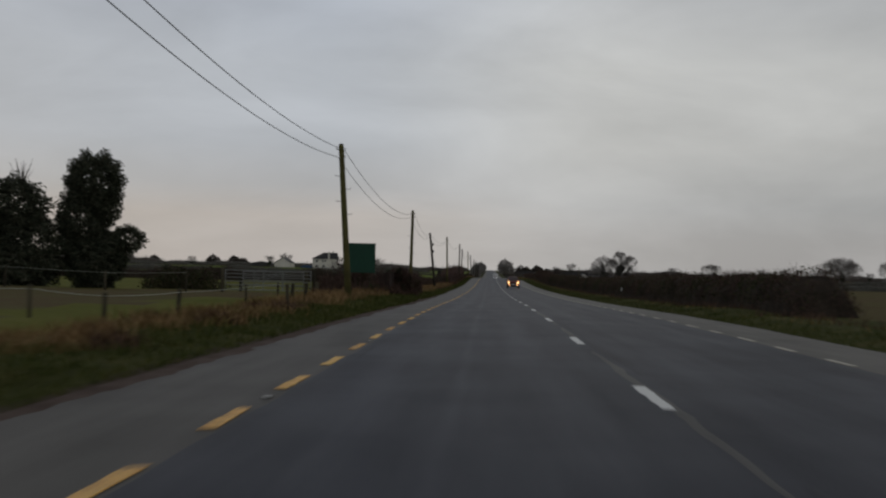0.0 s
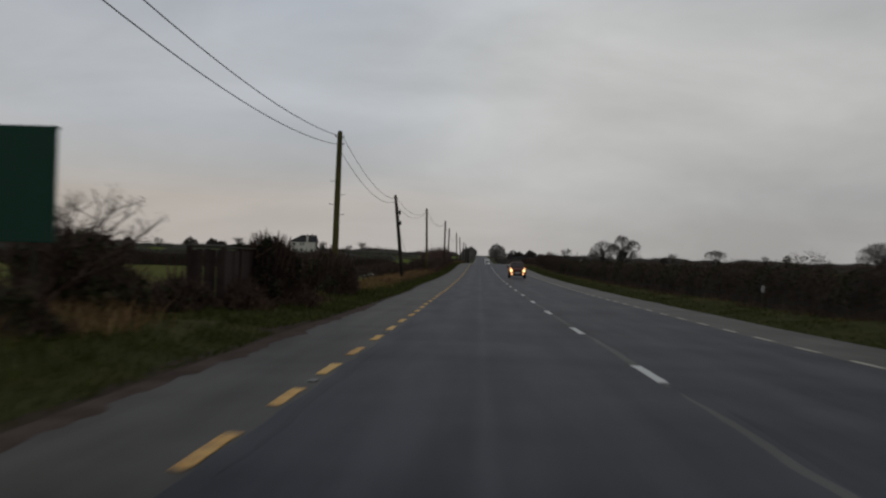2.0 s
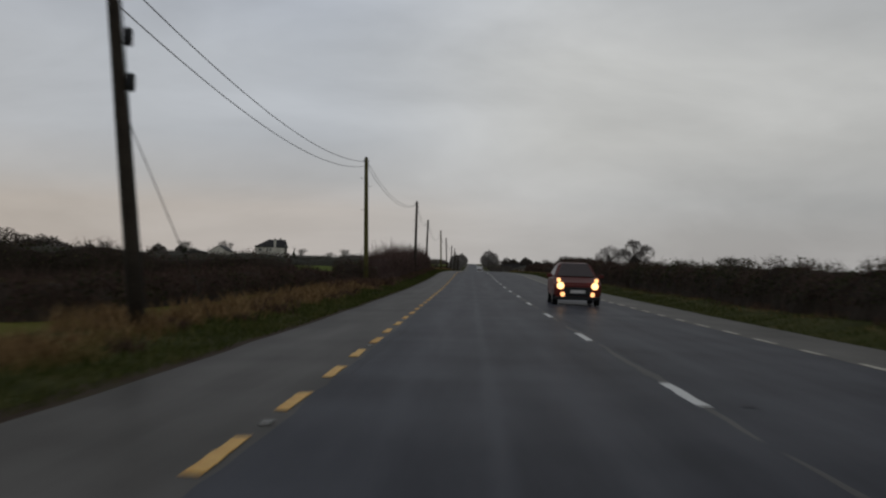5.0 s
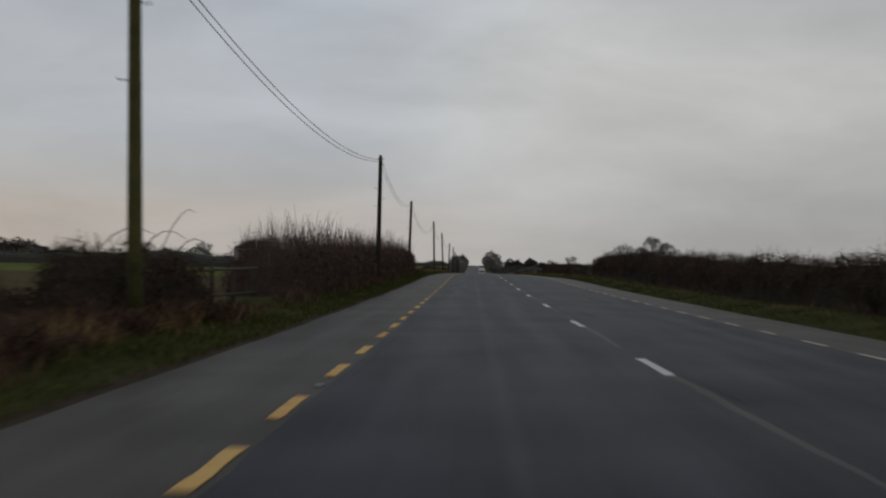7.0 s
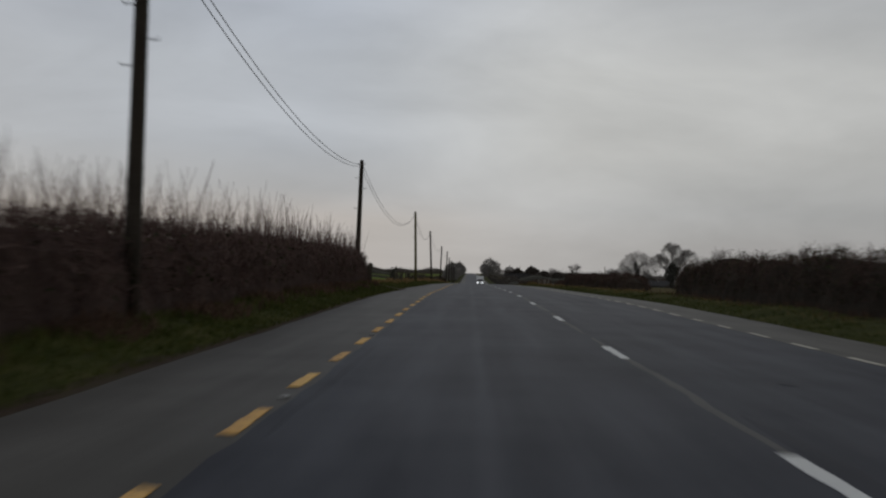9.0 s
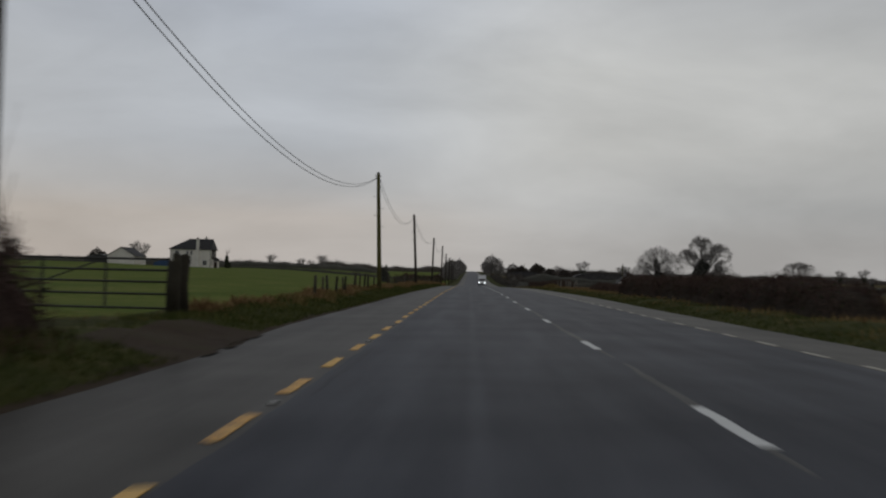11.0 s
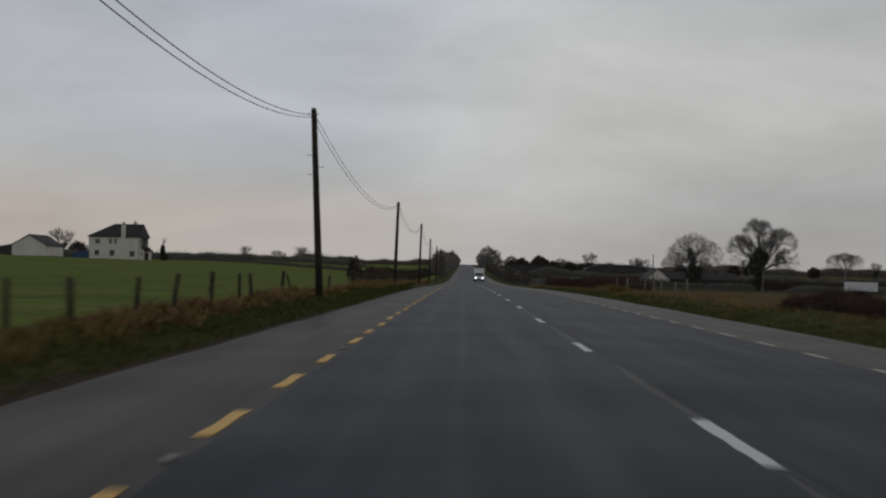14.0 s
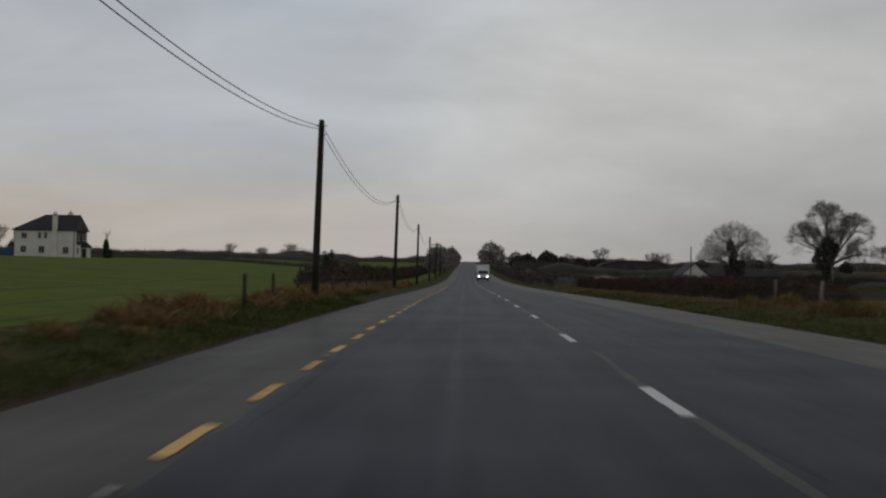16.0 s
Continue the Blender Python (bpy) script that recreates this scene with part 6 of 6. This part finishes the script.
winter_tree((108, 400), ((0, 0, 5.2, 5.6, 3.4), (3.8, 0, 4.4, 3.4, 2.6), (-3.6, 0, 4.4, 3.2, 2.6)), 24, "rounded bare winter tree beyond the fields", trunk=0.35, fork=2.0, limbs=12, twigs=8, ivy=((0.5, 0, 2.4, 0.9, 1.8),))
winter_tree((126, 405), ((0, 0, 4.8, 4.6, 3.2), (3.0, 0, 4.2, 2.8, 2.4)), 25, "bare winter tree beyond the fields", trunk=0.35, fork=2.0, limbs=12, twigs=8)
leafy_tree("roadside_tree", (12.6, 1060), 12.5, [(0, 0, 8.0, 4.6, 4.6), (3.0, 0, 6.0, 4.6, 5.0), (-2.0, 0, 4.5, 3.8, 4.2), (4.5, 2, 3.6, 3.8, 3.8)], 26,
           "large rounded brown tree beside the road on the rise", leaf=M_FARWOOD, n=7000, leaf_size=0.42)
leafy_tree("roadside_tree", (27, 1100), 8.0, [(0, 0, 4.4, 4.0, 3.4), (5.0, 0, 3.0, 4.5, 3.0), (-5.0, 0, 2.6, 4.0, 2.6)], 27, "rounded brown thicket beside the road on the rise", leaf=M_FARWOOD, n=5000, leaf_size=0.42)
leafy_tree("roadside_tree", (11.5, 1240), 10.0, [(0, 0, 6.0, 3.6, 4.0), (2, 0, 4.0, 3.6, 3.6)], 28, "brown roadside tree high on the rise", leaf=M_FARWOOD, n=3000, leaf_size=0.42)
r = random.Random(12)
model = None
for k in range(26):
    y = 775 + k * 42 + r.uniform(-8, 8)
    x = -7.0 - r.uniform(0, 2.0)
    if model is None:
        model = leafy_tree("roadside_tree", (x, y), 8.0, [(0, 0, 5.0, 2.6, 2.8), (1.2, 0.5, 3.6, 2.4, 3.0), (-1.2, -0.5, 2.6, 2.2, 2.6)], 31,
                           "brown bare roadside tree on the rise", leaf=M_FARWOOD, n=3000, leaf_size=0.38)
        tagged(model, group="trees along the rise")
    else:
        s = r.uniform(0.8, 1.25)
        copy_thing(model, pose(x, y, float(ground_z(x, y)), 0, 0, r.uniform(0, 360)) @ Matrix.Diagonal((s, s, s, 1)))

# hedgerows and woods along the skyline
far_specs = [((-13, 530), (-11, 1250), 4, 3.3), ((11.5, 560), (13, 1000), 4, 2.3), ((14, 700), (30, 1100), 6, 3.6), ((-14, 770), (-230, 760), 4, 1.8), ((15, 652), (75, 697), 4, 2.9),
             ((-16, 300), (-320, 330), 4, 2.9), ((-430, 1060), (-265, 1050), 12, 14.0), ((-265, 1050), (-60, 1040), 12, 10.0), ((-130, 430), (-420, 480), 6, 4.0), ((-40, 900), (-420, 860), 10, 5.0), ((-150, 650), (-480, 690), 8, 4.5)]
far_specs += [((22, 300), (260, 330), 4, 2.0), ((84, 700), (300, 690), 8, 3.4), ((20, 830), (420, 800), 10, 5.5), ((120, 500), (420, 470), 8, 5.0),
              ((-500, 1200), (-20, 1350), 16, 9.0), ((25, 1150), (650, 1150), 16, 9.0), ((-1000, 900), (-350, 1300), 20, 11.0), ((350, 1000), (1000, 800), 20, 11.0),
              ((60, 130), (240, 150), 4, 1.8), ((60, 230), (300, 200), 4, 2.4)]
for k, (a, b, w, h) in enumerate(far_specs):
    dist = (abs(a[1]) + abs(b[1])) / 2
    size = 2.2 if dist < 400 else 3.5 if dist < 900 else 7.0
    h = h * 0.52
    # paler material sets further off: haze painted into the hedgerow colours
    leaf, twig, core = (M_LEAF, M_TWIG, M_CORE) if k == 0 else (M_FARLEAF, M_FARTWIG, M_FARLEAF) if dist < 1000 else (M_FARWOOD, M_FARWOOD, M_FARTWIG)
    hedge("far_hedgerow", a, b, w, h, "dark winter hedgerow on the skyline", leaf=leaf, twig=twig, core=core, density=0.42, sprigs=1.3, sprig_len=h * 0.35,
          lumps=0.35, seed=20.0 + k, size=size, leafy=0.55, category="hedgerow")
fr = random.Random(77)
lone = None
for k in range(44):
    side_ = -1 if k % 2 else 1
    y = fr.uniform(520, 1200)
    x = side_ * fr.uniform(90, 420) if y < 900 else side_ * fr.uniform(40, 600)
    s = fr.uniform(0.6, 1.3)
    if lone is None:
        lone = bare_tree("hedgerow_tree", (x, y), 9.0, 0.9, 51, "bare hedgerow tree on the skyline", trunk=0.3, levels=4, fork=0.2, thin=0.06, ivy=0.4)
        tagged(lone, group="hedgerow trees")
    else:
        copy_thing(lone, pose(x, y, float(ground_z(x, y)), 0, 0, fr.uniform(0, 360)) @ Matrix.Diagonal((s, s, s * fr.uniform(0.8, 1.1), 1)))
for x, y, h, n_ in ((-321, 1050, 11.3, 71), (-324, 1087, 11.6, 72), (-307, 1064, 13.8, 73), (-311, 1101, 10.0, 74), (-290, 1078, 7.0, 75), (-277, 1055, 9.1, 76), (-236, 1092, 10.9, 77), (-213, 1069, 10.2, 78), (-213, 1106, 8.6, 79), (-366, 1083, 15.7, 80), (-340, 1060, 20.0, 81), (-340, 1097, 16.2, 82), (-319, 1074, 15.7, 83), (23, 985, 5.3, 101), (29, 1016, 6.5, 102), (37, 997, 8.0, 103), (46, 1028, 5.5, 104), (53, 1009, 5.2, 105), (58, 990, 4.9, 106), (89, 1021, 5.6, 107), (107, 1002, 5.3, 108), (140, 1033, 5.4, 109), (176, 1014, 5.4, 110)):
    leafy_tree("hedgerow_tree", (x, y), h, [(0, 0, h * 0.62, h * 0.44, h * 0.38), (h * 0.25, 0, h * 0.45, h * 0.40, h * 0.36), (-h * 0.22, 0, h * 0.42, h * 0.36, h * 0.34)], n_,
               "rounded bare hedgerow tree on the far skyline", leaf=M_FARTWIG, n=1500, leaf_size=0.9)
bare_tree("bare_sapling", (-6.9, 70.2), 2.2, 0.8, 63, "bare spreading thorn behind the sign", trunk=0.05, levels=4, fork=0.15, thin=0.006, twig=M_TWIG, width=3.2)
bare_tree("bare_sapling", (-7.4, 240.5), 3.3, 0.12, 62, "thin bare sapling standing out of the hedge", trunk=0.025, levels=2, fork=0.6, thin=0.006, twig=M_TWIG, width=0.4, bushy=1)
for k, (y0, z0, y1, z1, y2, z2, x) in enumerate(((206.0, 1.1, 208.2, 2.05, 209.6, 2.05, -7.2), (203.5, 1.0, 205.2, 1.5, 207.6, 1.35, -7.0), (201.5, 1.0, 203.2, 1.45, 205.8, 1.4, -7.3), (205.5, 1.0, 207.0, 1.42, 209.4, 1.1, -6.8))):
    stem = thing("bramble_stem", (x, y0, float(ground_z(x, y0))), "bare bramble stem arching out of the hedge", "bramble", "arching bramble stems")
    g0 = float(ground_z(x, y0))
    pts = [(0, 0, 0.3), (0.02, 0.2, z0 - g0)]
    for t in (0.25, 0.5, 0.75, 1.0):
        a, b, c = (1 - t) ** 2, 2 * t * (1 - t), t * t
        pts.append((0.03 * k, a * 0.2 + b * (y1 - y0) + c * (y2 - y0), a * (z0 - g0) + b * (z1 - g0 + 0.25) + c * (z2 - g0)))
    part("stem", tube_bm(pts, [0.014, 0.013, 0.012, 0.010, 0.008, 0.005], 6), M_TWIG, stem)
for x, y in ((48.4, 694), (30, 1000)):
    p = thing("telephone_pole", (x, y, float(ground_z(x, y))), "thin distant wooden pole behind the farm", "pole")
    part("shaft", tube_bm([(0, 0, -0.2), (0, 0, 8.0), (0, 0, 8.05)], [0.14, 0.11, 0.06], 8), M_POLE, p)

# mounds of russet dead weeds along the fences
for y0, y1, x0, x1, step, tall in ((4, 66, -7.4, -5.3, 1.3, 0.34), (98, 128, -7.4, -5.6, 1.5, 0.34)):
    tx, ty, th = [], [], []
    for _ in range(int((y1 - y0) / step)):
        cx, cy, cs = rng.uniform(x0, x1), rng.uniform(y0, y1), rng.uniform(0.6, 1.25)
        k = int(150 * cs)
        tx.append(cx + rng.normal(0, 0.20 * cs, k))
        ty.append(cy + rng.normal(0, 0.34 * cs, k))
        th.append(tall * cs * rng.uniform(0.5, 1.0, k))
    tx, ty, th = np.concatenate(tx), np.concatenate(ty), np.concatenate(th)
    keep = ~gateway(tx, ty)
    blades("dead_weeds", tx[keep], ty[keep], th[keep], 0.014, M_RUSSET, "mounds of russet dead weeds along the fence", "weeds", 0.9)
